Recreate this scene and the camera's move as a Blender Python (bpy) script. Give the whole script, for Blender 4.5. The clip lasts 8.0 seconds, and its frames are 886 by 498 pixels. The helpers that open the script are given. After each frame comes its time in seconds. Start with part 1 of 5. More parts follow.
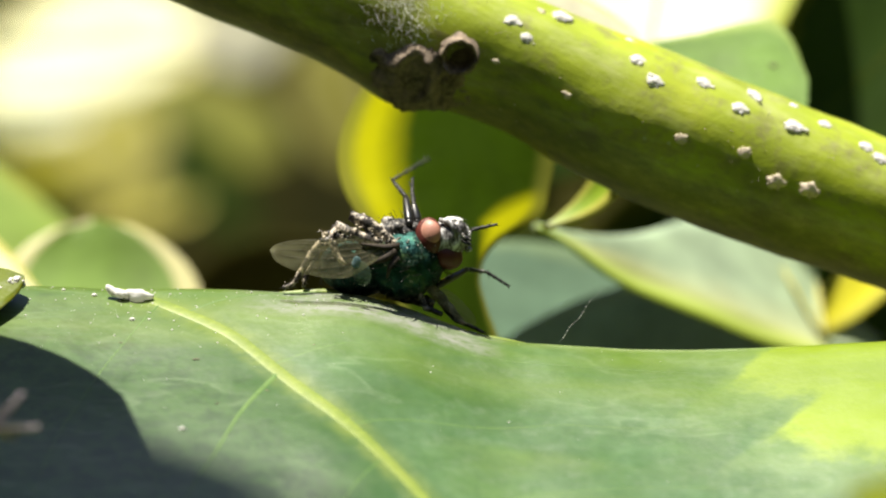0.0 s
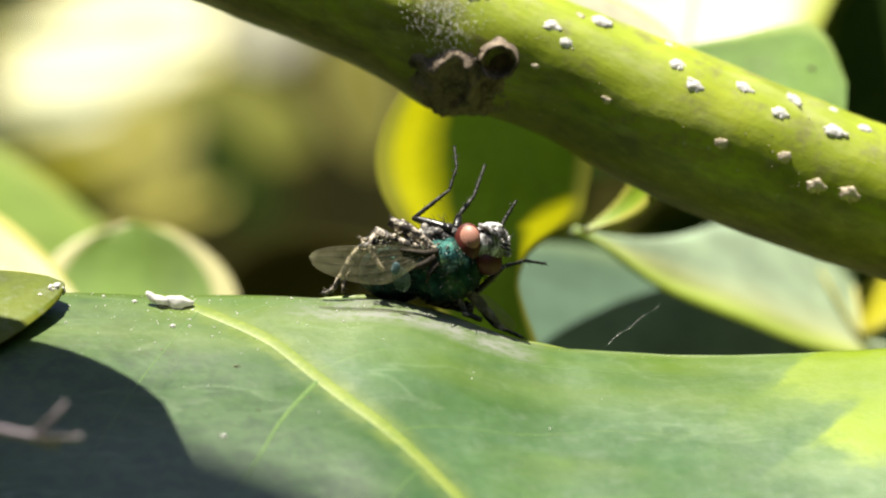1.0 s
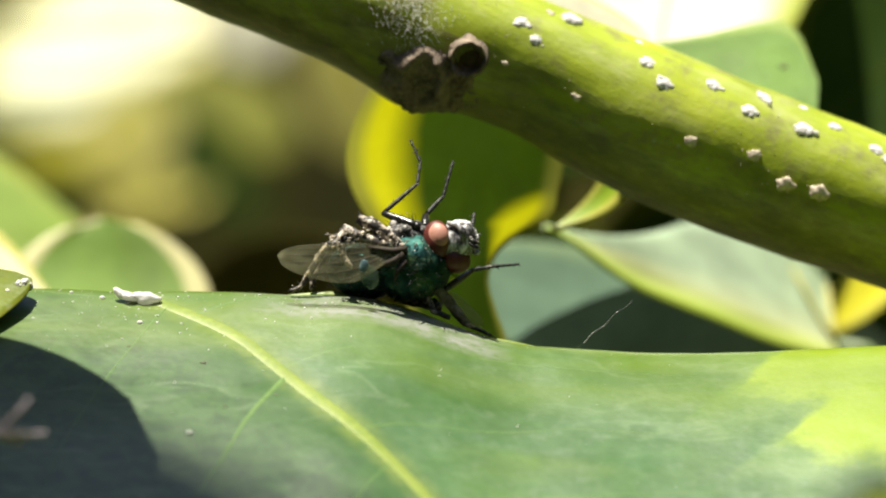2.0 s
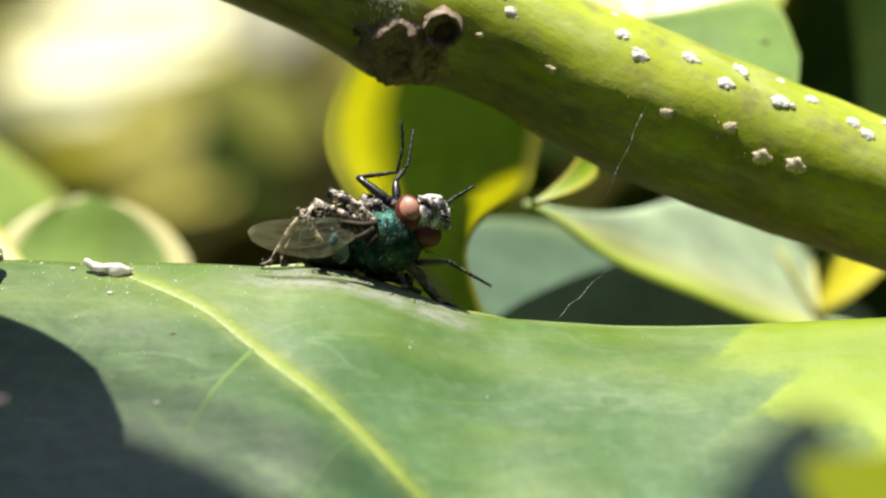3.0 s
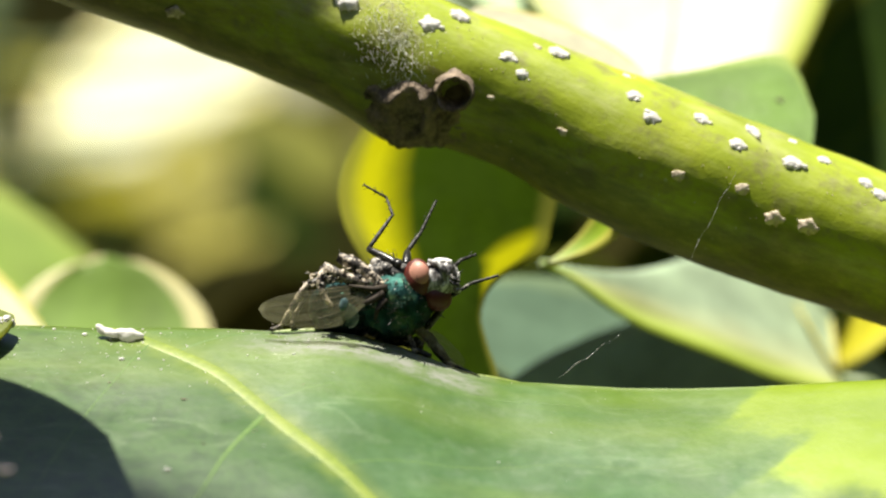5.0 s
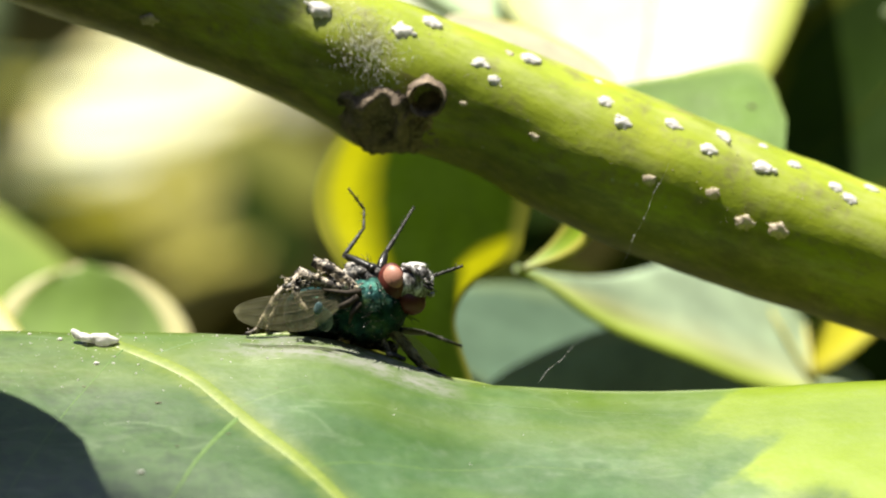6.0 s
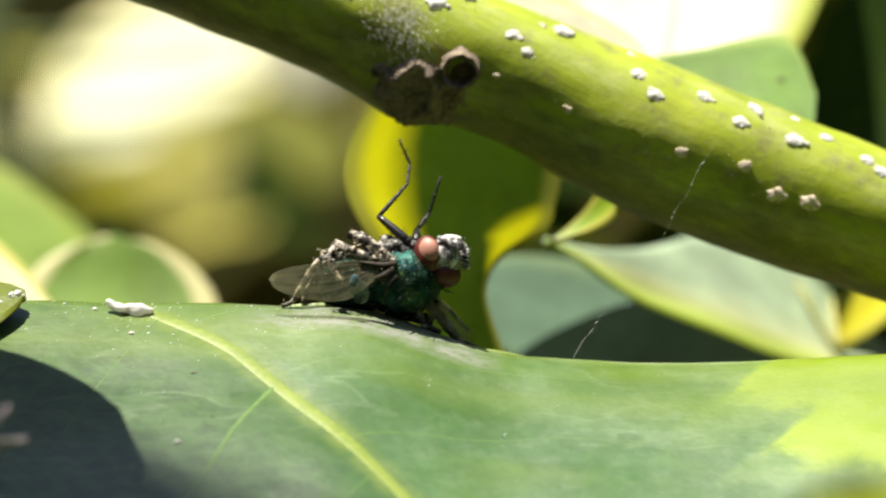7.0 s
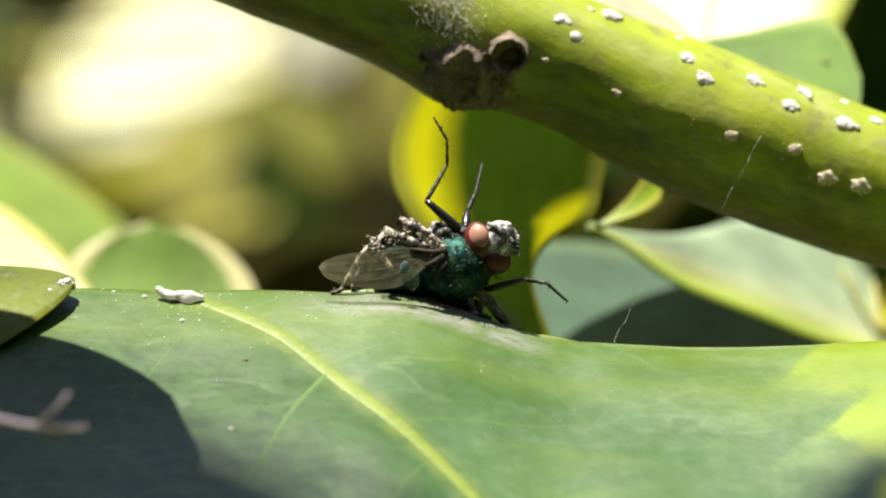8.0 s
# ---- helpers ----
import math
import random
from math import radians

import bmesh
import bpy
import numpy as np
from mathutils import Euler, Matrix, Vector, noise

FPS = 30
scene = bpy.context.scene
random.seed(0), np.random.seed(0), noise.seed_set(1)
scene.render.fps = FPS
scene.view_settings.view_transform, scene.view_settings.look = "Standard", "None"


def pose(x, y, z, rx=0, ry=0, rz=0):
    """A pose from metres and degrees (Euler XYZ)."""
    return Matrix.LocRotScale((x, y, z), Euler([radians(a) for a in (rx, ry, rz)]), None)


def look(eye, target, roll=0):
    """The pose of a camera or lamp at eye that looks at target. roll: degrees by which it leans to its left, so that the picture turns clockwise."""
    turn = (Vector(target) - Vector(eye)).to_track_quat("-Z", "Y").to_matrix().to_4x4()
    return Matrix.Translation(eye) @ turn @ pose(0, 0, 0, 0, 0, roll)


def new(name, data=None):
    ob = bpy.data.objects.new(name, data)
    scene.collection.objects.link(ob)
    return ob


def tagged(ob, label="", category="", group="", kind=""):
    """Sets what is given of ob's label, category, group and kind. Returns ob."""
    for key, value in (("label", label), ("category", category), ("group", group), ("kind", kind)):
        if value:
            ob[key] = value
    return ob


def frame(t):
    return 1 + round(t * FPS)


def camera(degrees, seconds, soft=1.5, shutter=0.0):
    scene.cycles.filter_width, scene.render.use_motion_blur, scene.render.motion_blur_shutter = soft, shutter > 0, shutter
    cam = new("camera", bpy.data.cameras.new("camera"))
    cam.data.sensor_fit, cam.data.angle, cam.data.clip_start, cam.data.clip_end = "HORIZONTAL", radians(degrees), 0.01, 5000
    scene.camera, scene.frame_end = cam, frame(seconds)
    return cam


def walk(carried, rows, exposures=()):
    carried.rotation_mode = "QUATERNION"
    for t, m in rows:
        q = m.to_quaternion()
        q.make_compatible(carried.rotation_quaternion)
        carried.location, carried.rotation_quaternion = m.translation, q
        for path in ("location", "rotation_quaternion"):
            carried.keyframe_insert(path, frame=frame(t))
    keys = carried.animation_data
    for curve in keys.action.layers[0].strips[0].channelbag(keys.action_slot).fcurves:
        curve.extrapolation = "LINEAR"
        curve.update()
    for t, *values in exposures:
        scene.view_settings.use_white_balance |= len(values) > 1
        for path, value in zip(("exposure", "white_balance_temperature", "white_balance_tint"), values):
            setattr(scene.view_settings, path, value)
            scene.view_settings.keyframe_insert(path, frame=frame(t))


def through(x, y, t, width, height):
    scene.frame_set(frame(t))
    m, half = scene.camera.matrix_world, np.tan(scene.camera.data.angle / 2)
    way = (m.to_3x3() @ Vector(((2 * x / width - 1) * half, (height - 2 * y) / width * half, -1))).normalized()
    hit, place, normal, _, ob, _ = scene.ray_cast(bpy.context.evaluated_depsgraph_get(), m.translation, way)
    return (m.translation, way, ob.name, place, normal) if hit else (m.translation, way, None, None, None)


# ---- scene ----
# A greenbottle fly lies on a variegated leaf under a branch; lengths below are in millimetres.
MM = 0.001

# ---- camera and its way: seconds, x, y, z in mm, pitch, yaw (to the left) and roll in degrees ----
PATH = [
    (0.0, 0.00, -256.00, 0.00, 0.001, 0.000, -0.002),
    (0.5, -0.23, -254.11, 0.00, -0.090, 0.100, 0.086),
    (1.0, -1.14, -255.70, 1.06, -0.170, 0.201, 0.118),
    (1.5, -0.32, -256.42, 1.70, -0.256, 0.248, 0.180),
    (1.7, -0.03, -255.93, 1.48, -0.263, 0.106, -0.060),
    (2.8, 1.68, -254.58, -0.23, -0.055, 0.329, 0.056),
    (3.0, 4.25, -254.05, -1.03, -0.053, 0.743, -0.183),
    (3.5, 4.73, -253.95, -1.58, -0.078, 0.972, -0.124),
    (4.0, 3.74, -253.51, -1.00, -0.098, 1.003, -0.004),
    (4.5, 4.05, -253.84, -0.67, 0.019, 1.016, 0.088),
    (5.0, 6.58, -254.03, 0.88, 0.237, 1.396, 0.120),
    (6.3, 8.14, -257.11, -0.28, 0.526, 1.449, 0.422),
    (6.5, 7.86, -257.73, 0.06, 0.407, 1.495, 0.517),
    (7.0, 5.80, -256.78, -0.39, 0.243, 1.281, 0.101),
    (7.5, 2.95, -255.55, -0.80, 0.183, 1.129, 0.140),
    (8.0, 1.97, -255.69, -0.71, 0.154, 1.008, 0.428),
]


def camera_pose(x, y, z, pitch, yaw, roll):
    turn = pose(0, 0, 0, 0, 0, yaw) @ pose(0, 0, 0, pitch) @ pose(0, 0, 0, 90) @ pose(0, 0, 0, 0, 0, -roll)
    return Matrix.Translation((x * MM, y * MM, z * MM)) @ turn


cam = camera(10, 8.0, soft=2.1, shutter=0.5)
cam.data.dof.use_dof = True
cam.data.dof.focus_distance = 0.2555
cam.data.dof.aperture_fstop = 36.0
walk(cam, [(t, camera_pose(*row)) for t, *row in PATH])

# ---- world, sun, exposure ----
TO_SUN = Vector((-0.20, -0.05, 1.0)).normalized()
world = bpy.data.worlds.new("sky")
scene.world = world
world.use_nodes = True
sky = world.node_tree.nodes.new("ShaderNodeTexSky")
sky.sky_type = "NISHITA"
sky.sun_disc = False
sky.sun_elevation = math.asin(TO_SUN.z)
sky.sun_rotation = math.atan2(TO_SUN.x, TO_SUN.y)
world.node_tree.nodes["Background"].inputs["Strength"].default_value = 0.064
world.node_tree.links.new(sky.outputs["Color"], world.node_tree.nodes["Background"].inputs["Color"])
sun = new("sun", bpy.data.lights.new("sun", "SUN"))
sun.data.energy = 5.0
sun.data.angle = radians(0.5)
sun.data.color = (1.0, 0.93, 0.80)
sun.matrix_world = look(TO_SUN * 0.5, (0, 0, 0))
scene.view_settings.exposure = 1.23


# ---- materials ----
class Nodes:
    """A material's node tree, with short calls for the nodes that are used again and again."""

    def __init__(self, name):
        self.mat = bpy.data.materials.new(name)
        self.mat.use_nodes = True
        self.tree = self.mat.node_tree
        self.bsdf = self.tree.nodes["Principled BSDF"]
        self.out = self.tree.nodes["Material Output"]
        self.coord = self.add("ShaderNodeTexCoord").outputs["Object"]

    def add(self, kind):
        return self.tree.nodes.new(kind)

    def link(self, a, b):
        self.tree.links.new(a, b)

    def noise(self, scale, detail=3.0, rough=0.6, stretch=None):
        n = self.add("ShaderNodeTexNoise")
        n.inputs["Scale"].default_value = scale
        n.inputs["Detail"].default_value = detail
        n.inputs["Roughness"].default_value = rough
        at = self.coord
        if stretch:
            m = self.add("ShaderNodeMapping")
            m.inputs["Scale"].default_value = stretch
            self.link(at, m.inputs["Vector"])
            at = m.outputs["Vector"]
        self.link(at, n.inputs["Vector"])
        return n.outputs["Fac"]

    def voronoi(self, scale, feature="F1"):
        n = self.add("ShaderNodeTexVoronoi")
        n.feature = feature
        n.inputs["Scale"].default_value = scale
        self.link(self.coord, n.inputs["Vector"])
        return n.outputs["Distance"]

    def ramp(self, fac, stops):
        n = self.add("ShaderNodeValToRGB")
        el = n.color_ramp.elements
        while len(el) < len(stops):
            el.new(0.5)
        for e, (at, colour) in zip(el, stops):
            e.position = at
            e.color = (*colour, 1) if len(colour) == 3 else colour
        self.link(fac, n.inputs["Fac"])
        return n.outputs["Color"]

    def mix(self, fac, a, b, how="MIX"):
        n = self.add("ShaderNodeMix")
        n.data_type = "RGBA"
        n.blend_type = how
        for key, value in ((0, fac), (6, a), (7, b)):
            if isinstance(value, (int, float)):
                n.inputs[key].default_value = value
            elif isinstance(value, tuple):
                n.inputs[key].default_value = (*value, 1)
            else:
                self.link(value, n.inputs[key])
        return n.outputs[2]

    def maths(self, how, a, b):
        n = self.add("ShaderNodeMath")
        n.operation = how
        for key, value in ((0, a), (1, b)):
            if isinstance(value, (int, float)):
                n.inputs[key].default_value = value
            else:
                self.link(value, n.inputs[key])
        return n.outputs[0]

    def finish(self, colour, roughness=0.5, metallic=0.0, bump=None, height=0.02, through=0.0, through_colour=None, specular=0.5, coat=0.0):
        for key, value in (("Base Color", colour), ("Roughness", roughness), ("Metallic", metallic), ("Specular IOR Level", specular), ("Coat Weight", coat)):
            if isinstance(value, tuple):
                self.bsdf.inputs[key].default_value = (*value, 1)
            elif isinstance(value, (int, float)):
                self.bsdf.inputs[key].default_value = value
            else:
                self.link(value, self.bsdf.inputs[key])
        self.bsdf.inputs["Coat Roughness"].default_value = 0.25
        if bump is not None:
            b = self.add("ShaderNodeBump")
            b.inputs["Strength"].default_value = 0.6
            b.inputs["Distance"].default_value = height * MM
            self.link(bump, b.inputs["Height"])
            self.link(b.outputs["Normal"], self.bsdf.inputs["Normal"])
        if through:
            t = self.add("ShaderNodeBsdfTranslucent")
            m = self.add("ShaderNodeMixShader")
            m.inputs[0].default_value = through
            tint = through_colour if through_colour is not None else colour
            if isinstance(tint, tuple):
                t.inputs["Color"].default_value = (*tint, 1)
            else:
                self.link(tint, t.inputs["Color"])
            self.link(self.bsdf.outputs[0], m.inputs[1])
            self.link(t.outputs[0], m.inputs[2])
            self.link(m.outputs[0], self.out.inputs["Surface"])
        return self.mat


def leaf_material(name, green, pale, edge=0.62, ragged=0.5, roughness=0.42, through=0.3, sided=False, dust=0.0, depth=(0.62, 1.3), height=0.05, scuff=False, coat=0.0, network=False, lobed=False, specular=0.5, until=None, soft=0.03, lopsided=False, edging=None, rim_from=0.78):
    """A variegated blade: green inside, pale towards the margin; the blade's own coordinates lie in the UV map (u along, v across)."""
    n = Nodes(name)
    uv = n.add("ShaderNodeSeparateXYZ")
    n.link(n.add("ShaderNodeTexCoord").outputs["UV"], uv.inputs[0])
    across = n.maths("ADD", n.maths("MULTIPLY", uv.outputs[1], 2.0), -1.0)
    far = uv.outputs[1] if sided else n.maths("ABSOLUTE", across, 0.0)
    wobble = n.maths("MULTIPLY", n.maths("ADD", n.noise(130, 5, 0.62), -0.5), ragged)
    mask = n.maths("ADD", far, wobble)
    if until:
        fade = n.ramp(uv.outputs[0], [(until - 0.09, (0, 0, 0)), (until + 0.09, (0.9, 0.9, 0.9))])
        mask = n.maths("SUBTRACT", mask, fade)
    if lopsided:
        # one margin is pale only towards the tip
        late = n.maths("SUBTRACT", n.maths("MULTIPLY", n.ramp(uv.outputs[0], [(0.40, (1, 1, 1)), (0.52, (0, 0, 0))]), 0.9), 0.28)
        mask = n.maths("SUBTRACT", mask, n.maths("MULTIPLY", n.maths("MAXIMUM", across, 0.0), late))
    if lobed:
        # the pale margin reaches in with ragged tongues along the side veins
        reach = n.ramp(uv.outputs[0], [(k / 1000, (v, v, v)) for k, v in ((300, 0.84), (395, 0.77), (411, 0.745), (416, 0.685), (421, 0.60), (437, 0.63), (471, 0.68), (475, 0.575), (505, 0.605), (540, 0.67), (600, 0.60), (750, 0.68))])
        side = n.ramp(n.maths("ADD", n.maths("MULTIPLY", across, 0.5), 0.5), [(0.49, (0, 0, 0)), (0.51, (1, 1, 1))])
        mask = n.mix(side, mask, n.maths("ADD", n.maths("SUBTRACT", mask, reach), edge))
        mask = n.maths("ADD", mask, n.maths("MULTIPLY", n.maths("ADD", n.noise(520, 4, 0.6), -0.5), 0.14))
    rim = n.ramp(mask, [(max(edge - soft, 0), (0, 0, 0)), (min(edge + soft, 1), (1, 1, 1))])
    mottle = n.noise(420, 4, 0.65)
    cells = n.voronoi(2600)
    low = tuple(c * depth[0] for c in green)
    high = tuple(min(c * depth[1], 1) for c in green)
    leafy = n.ramp(n.noise(95, 4, 0.6), [(0.3, low), (0.52, green), (0.74, high)])
    leafy = n.mix(n.ramp(mottle, [(0.42, (0, 0, 0)), (0.72, (0.55, 0.55, 0.55))]), leafy, high)
    if network:
        # cloudy bloom with the sky's sheen painted in, and a fine net of veins
        bloom = n.ramp(n.noise(150, 4, 0.58), [(0.40, (0, 0, 0)), (0.68, (0.50, 0.50, 0.50))])
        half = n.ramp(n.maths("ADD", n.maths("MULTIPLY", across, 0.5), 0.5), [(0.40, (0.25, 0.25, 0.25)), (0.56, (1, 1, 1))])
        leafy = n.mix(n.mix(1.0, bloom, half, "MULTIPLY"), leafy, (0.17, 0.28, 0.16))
        # the half left of the midrib is painted darker, for its dimmer light
        dim_half = n.ramp(n.maths("ADD", n.maths("MULTIPLY", across, 0.5), 0.5), [(0.42, (0.40, 0.49, 0.42)), (0.53, (1, 1, 1))])
        leafy = n.mix(1.0, leafy, dim_half, "MULTIPLY")
        gold = n.ramp(n.noise(75, 2, 0.5, (0.5, 1.6, 1.0)), [(0.50, (0, 0, 0)), (0.68, (0.6, 0.6, 0.6))])
        leafy = n.mix(gold, leafy, (0.15, 0.22, 0.012))
        # pale wavering marks of dried dew
        wave = n.ramp(n.noise(170, 3, 0.55, (0.45, 1.5, 1.0)), [(0.472, (0, 0, 0)), (0.5, (0.62, 0.62, 0.62)), (0.513, (0, 0, 0))])
        some = n.ramp(n.noise(60, 3, 0.6), [(0.44, (0, 0, 0)), (0.58, (1, 1, 1))])
        mostly = n.ramp(n.maths("ADD", n.maths("MULTIPLY", across, 0.5), 0.5), [(0.46, (1, 1, 1)), (0.56, (0.5, 0.5, 0.5))])
        leafy = n.mix(n.mix(1.0, n.mix(1.0, wave, some, "MULTIPLY"), mostly, "MULTIPLY"), leafy, (0.26, 0.36, 0.20))
        net = n.add("ShaderNodeTexVoronoi")
        net.feature = "DISTANCE_TO_EDGE"
        net.inputs["Scale"].default_value = 620
        warp = n.mix(0.0022, n.coord, n.add("ShaderNodeTexNoise").outputs["Color"], "ADD")
        n.link(warp, net.inputs["Vector"])
        beside = n.ramp(n.maths("ABSOLUTE", across, 0.0), [(0.006, (0.9, 0.9, 0.9)), (0.040, (0, 0, 0))])
        leafy = n.mix(beside, leafy, (0.19, 0.25, 0.035))
        blotch = n.ramp(n.noise(850, 4, 0.7), [(0.42, (0.8, 0.8, 0.8)), (0.60, (0, 0, 0))])
        leafy = n.mix(n.mix(1.0, blotch, mostly, "MULTIPLY"), leafy, (0.048, 0.118, 0.020))
        threads = n.ramp(net.outputs["Distance"], [(0.0, (0.05, 0.05, 0.05)), (0.16, (0, 0, 0))])
        leafy = n.mix(threads, leafy, (0.19, 0.29, 0.08))
    if lobed:
        halfway = n.ramp(mask, [(edge - 0.15, (0, 0, 0)), (edge - 0.03, (0.34, 0.34, 0.34))])
        leafy = n.mix(halfway, leafy, (0.20, 0.31, 0.035))
    cream = n.ramp(n.noise(160, 4, 0.6), [(0.3, tuple(c * 0.82 for c in pale)), (0.7, pale)])
    colour = n.mix(rim, leafy, cream)
    if edging:
        outer = n.ramp(far, [(rim_from, (0, 0, 0)), (0.93, (0.85, 0.85, 0.85))])
        colour = n.mix(outer, colour, edging)
    if dust:
        grime = n.ramp(n.noise(900, 5, 0.7), [(0.52, (0, 0, 0)), (0.80, (dust, dust, dust))])
        if network:
            grime = n.mix(1.0, grime, half, "MULTIPLY")
        colour = n.mix(grime, colour, (0.42, 0.45, 0.38))
    if scuff:
        # grey scuffed dust along the far fold, where the fly has lain
        at = n.add("ShaderNodeSeparateXYZ")
        n.link(n.coord, at.inputs[0])
        along = n.ramp(n.maths("ADD", n.maths("MULTIPLY", at.outputs[0], 30.0), 0.5), [(0.16, (0, 0, 0)), (0.30, (1, 1, 1)), (0.53, (1, 1, 1)), (0.60, (0, 0, 0))])
        deep = n.ramp(n.maths("ADD", n.maths("MULTIPLY", at.outputs[1], 120.0), 0.6), [(0.34, (0, 0, 0)), (0.43, (1, 1, 1)), (0.76, (1, 1, 1)), (0.84, (0, 0, 0))])
        brush = n.ramp(n.noise(420, 5, 0.7, (0.35, 1.6, 1.0)), [(0.34, (0.35, 0.35, 0.35)), (0.54, (1, 1, 1))])
        band = n.ramp(n.maths("ADD", n.maths("MULTIPLY", at.outputs[1], 120.0), 0.8), [(0.10, (0, 0, 0)), (0.36, (0.55, 0.55, 0.55)), (0.66, (0.55, 0.55, 0.55))])
        colour = n.mix(n.mix(1.0, band, n.ramp(n.noise(200, 4, 0.6, (0.3, 1.4, 1.0)), [(0.35, (0.2, 0.2, 0.2)), (0.6, (1, 1, 1))]), "MULTIPLY"), colour, (0.135, 0.215, 0.012))
        flecks = n.ramp(n.noise(1900, 4, 0.7, (0.6, 1.2, 1.0)), [(0.40, (0.35, 0.35, 0.35)), (0.56, (1, 1, 1))])
        brush = n.mix(1.0, brush, flecks, "MULTIPLY")
        colour = n.mix(n.mix(1.0, n.mix(1.0, along, deep, "MULTIPLY"), brush, "MULTIPLY"), colour, (0.28, 0.30, 0.25))
    glow = n.mix(0.6, colour, n.mix(1.0, colour, (1.0, 1.0, 0.35), "MULTIPLY"))
    gloss = n.ramp(n.noise(260, 4, 0.6), [(0.3, (roughness * 0.8,) * 3), (0.7, (min(roughness * 1.3, 1),) * 3)])
    relief = n.maths("ADD", n.maths("MULTIPLY", cells, 0.35), mottle)
    if network:
        relief = n.maths("ADD", relief, n.maths("MULTIPLY", n.noise(190, 4, 0.6, (0.7, 1.3, 1.0)), 3.0))
    return n.finish(colour, gloss, bump=relief, height=height, through=through, through_colour=glow, coat=coat, specular=specular)


def plain_material(name, a, b, scale, roughness=0.5, metallic=0.0, height=0.02, through=0.0, coat=0.0, detail=4.0, specular=0.5):
    n = Nodes(name)
    grain = n.noise(scale, detail, 0.65)
    fine = n.noise(scale * 5, 3, 0.6)
    colour = n.ramp(grain, [(0.32, a), (0.68, b)])
    colour = n.mix(n.ramp(fine, [(0.45, (0, 0, 0)), (0.75, (0.5, 0.5, 0.5))]), colour, tuple(min(c * 1.4, 1) for c in b))
    return n.finish(colour, roughness, metallic, bump=n.maths("ADD", grain, n.maths("MULTIPLY", fine, 0.5)), height=height, through=through, coat=coat, specular=specular)


def branch_material():
    n = Nodes("green bark")
    n.coord = n.add("ShaderNodeTexCoord").outputs["UV"]
    patch = n.noise(140, 5, 0.6, (1, 1, 1))
    streak = n.noise(700, 4, 0.6, (0.25, 1, 1))
    soot = n.ramp(n.noise(160, 6, 0.72, (0.5, 1, 1)), [(0.54, (0, 0, 0)), (0.72, (0.32, 0.32, 0.32))])
    bark = n.ramp(patch, [(0.25, (0.19, 0.245, 0.009)), (0.5, (0.315, 0.39, 0.014)), (0.75, (0.43, 0.475, 0.03))])
    bark = n.mix(n.ramp(streak, [(0.35, (0.28, 0.28, 0.28)), (0.65, (0, 0, 0))]), bark, (0.11, 0.15, 0.02))
    cork = n.ramp(n.noise(330, 6, 0.75), [(0.51, (0, 0, 0)), (0.66, (0.66, 0.66, 0.66))])
    bark = n.mix(cork, bark, (0.16, 0.13, 0.075))
    bark = n.mix(soot, bark, (0.085, 0.078, 0.028))
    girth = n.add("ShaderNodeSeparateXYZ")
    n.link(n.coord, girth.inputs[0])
    # brown lower flank: browner bark and the underside's shade in one colour
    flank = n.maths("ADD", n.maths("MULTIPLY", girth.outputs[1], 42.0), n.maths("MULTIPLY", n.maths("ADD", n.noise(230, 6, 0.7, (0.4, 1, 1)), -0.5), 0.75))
    brown_shade = n.ramp(flank, [(0.58, (0, 0, 0)), (0.72, (0.75, 0.75, 0.75)), (0.86, (0.75, 0.75, 0.75)), (0.99, (0, 0, 0))])
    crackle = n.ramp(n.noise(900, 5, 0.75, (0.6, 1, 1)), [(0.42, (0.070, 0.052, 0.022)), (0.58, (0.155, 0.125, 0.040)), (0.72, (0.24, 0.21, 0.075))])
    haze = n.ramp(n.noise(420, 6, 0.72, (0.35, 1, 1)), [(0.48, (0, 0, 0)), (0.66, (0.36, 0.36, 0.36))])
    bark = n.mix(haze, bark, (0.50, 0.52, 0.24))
    bark = n.mix(brown_shade, bark, crackle)
    dots = n.ramp(n.voronoi(900), [(0.06, (0.8, 0.8, 0.8)), (0.13, (0, 0, 0))])
    some = n.ramp(n.noise(210, 3, 0.6), [(0.55, (0, 0, 0)), (0.66, (1, 1, 1))])
    bark = n.mix(n.mix(1.0, dots, some, "MULTIPLY"), bark, (0.55, 0.55, 0.42))
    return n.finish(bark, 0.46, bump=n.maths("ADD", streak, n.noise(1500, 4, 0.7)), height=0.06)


def thorax_material(name, a, b, c, dusty):
    n = Nodes(name)
    colour = n.ramp(n.noise(900, 4, 0.65), [(0.34, a), (0.5, b), (0.68, c)])
    dark = n.ramp(n.noise(2100, 4, 0.7), [(0.36, (0.40, 0.44, 0.44)), (0.60, (1, 1, 1))])
    colour = n.mix(1.0, colour, dark, "MULTIPLY")
    speck = n.ramp(n.noise(6500, 3, 0.6), [(0.60, (0, 0, 0)), (0.70, (dusty, dusty, dusty))])
    patch = n.ramp(n.noise(900, 4, 0.6), [(0.45, (0, 0, 0)), (0.62, (1, 1, 1))])
    mask = n.mix(1.0, speck, patch, "MULTIPLY")
    colour = n.mix(mask, colour, (0.5, 0.47, 0.40))
    metal = n.maths("SUBTRACT", 0.92, n.maths("MULTIPLY", mask, 0.9))
    rough = n.ramp(n.noise(2500, 3, 0.6), [(0.3, (0.34, 0.34, 0.34)), (0.7, (0.60, 0.60, 0.60))])
    return n.finish(colour, rough, metal, bump=n.maths("ADD", n.noise(5000, 4, 0.7), n.maths("MULTIPLY", n.noise(1300, 3, 0.55), 1.6)), height=0.10)


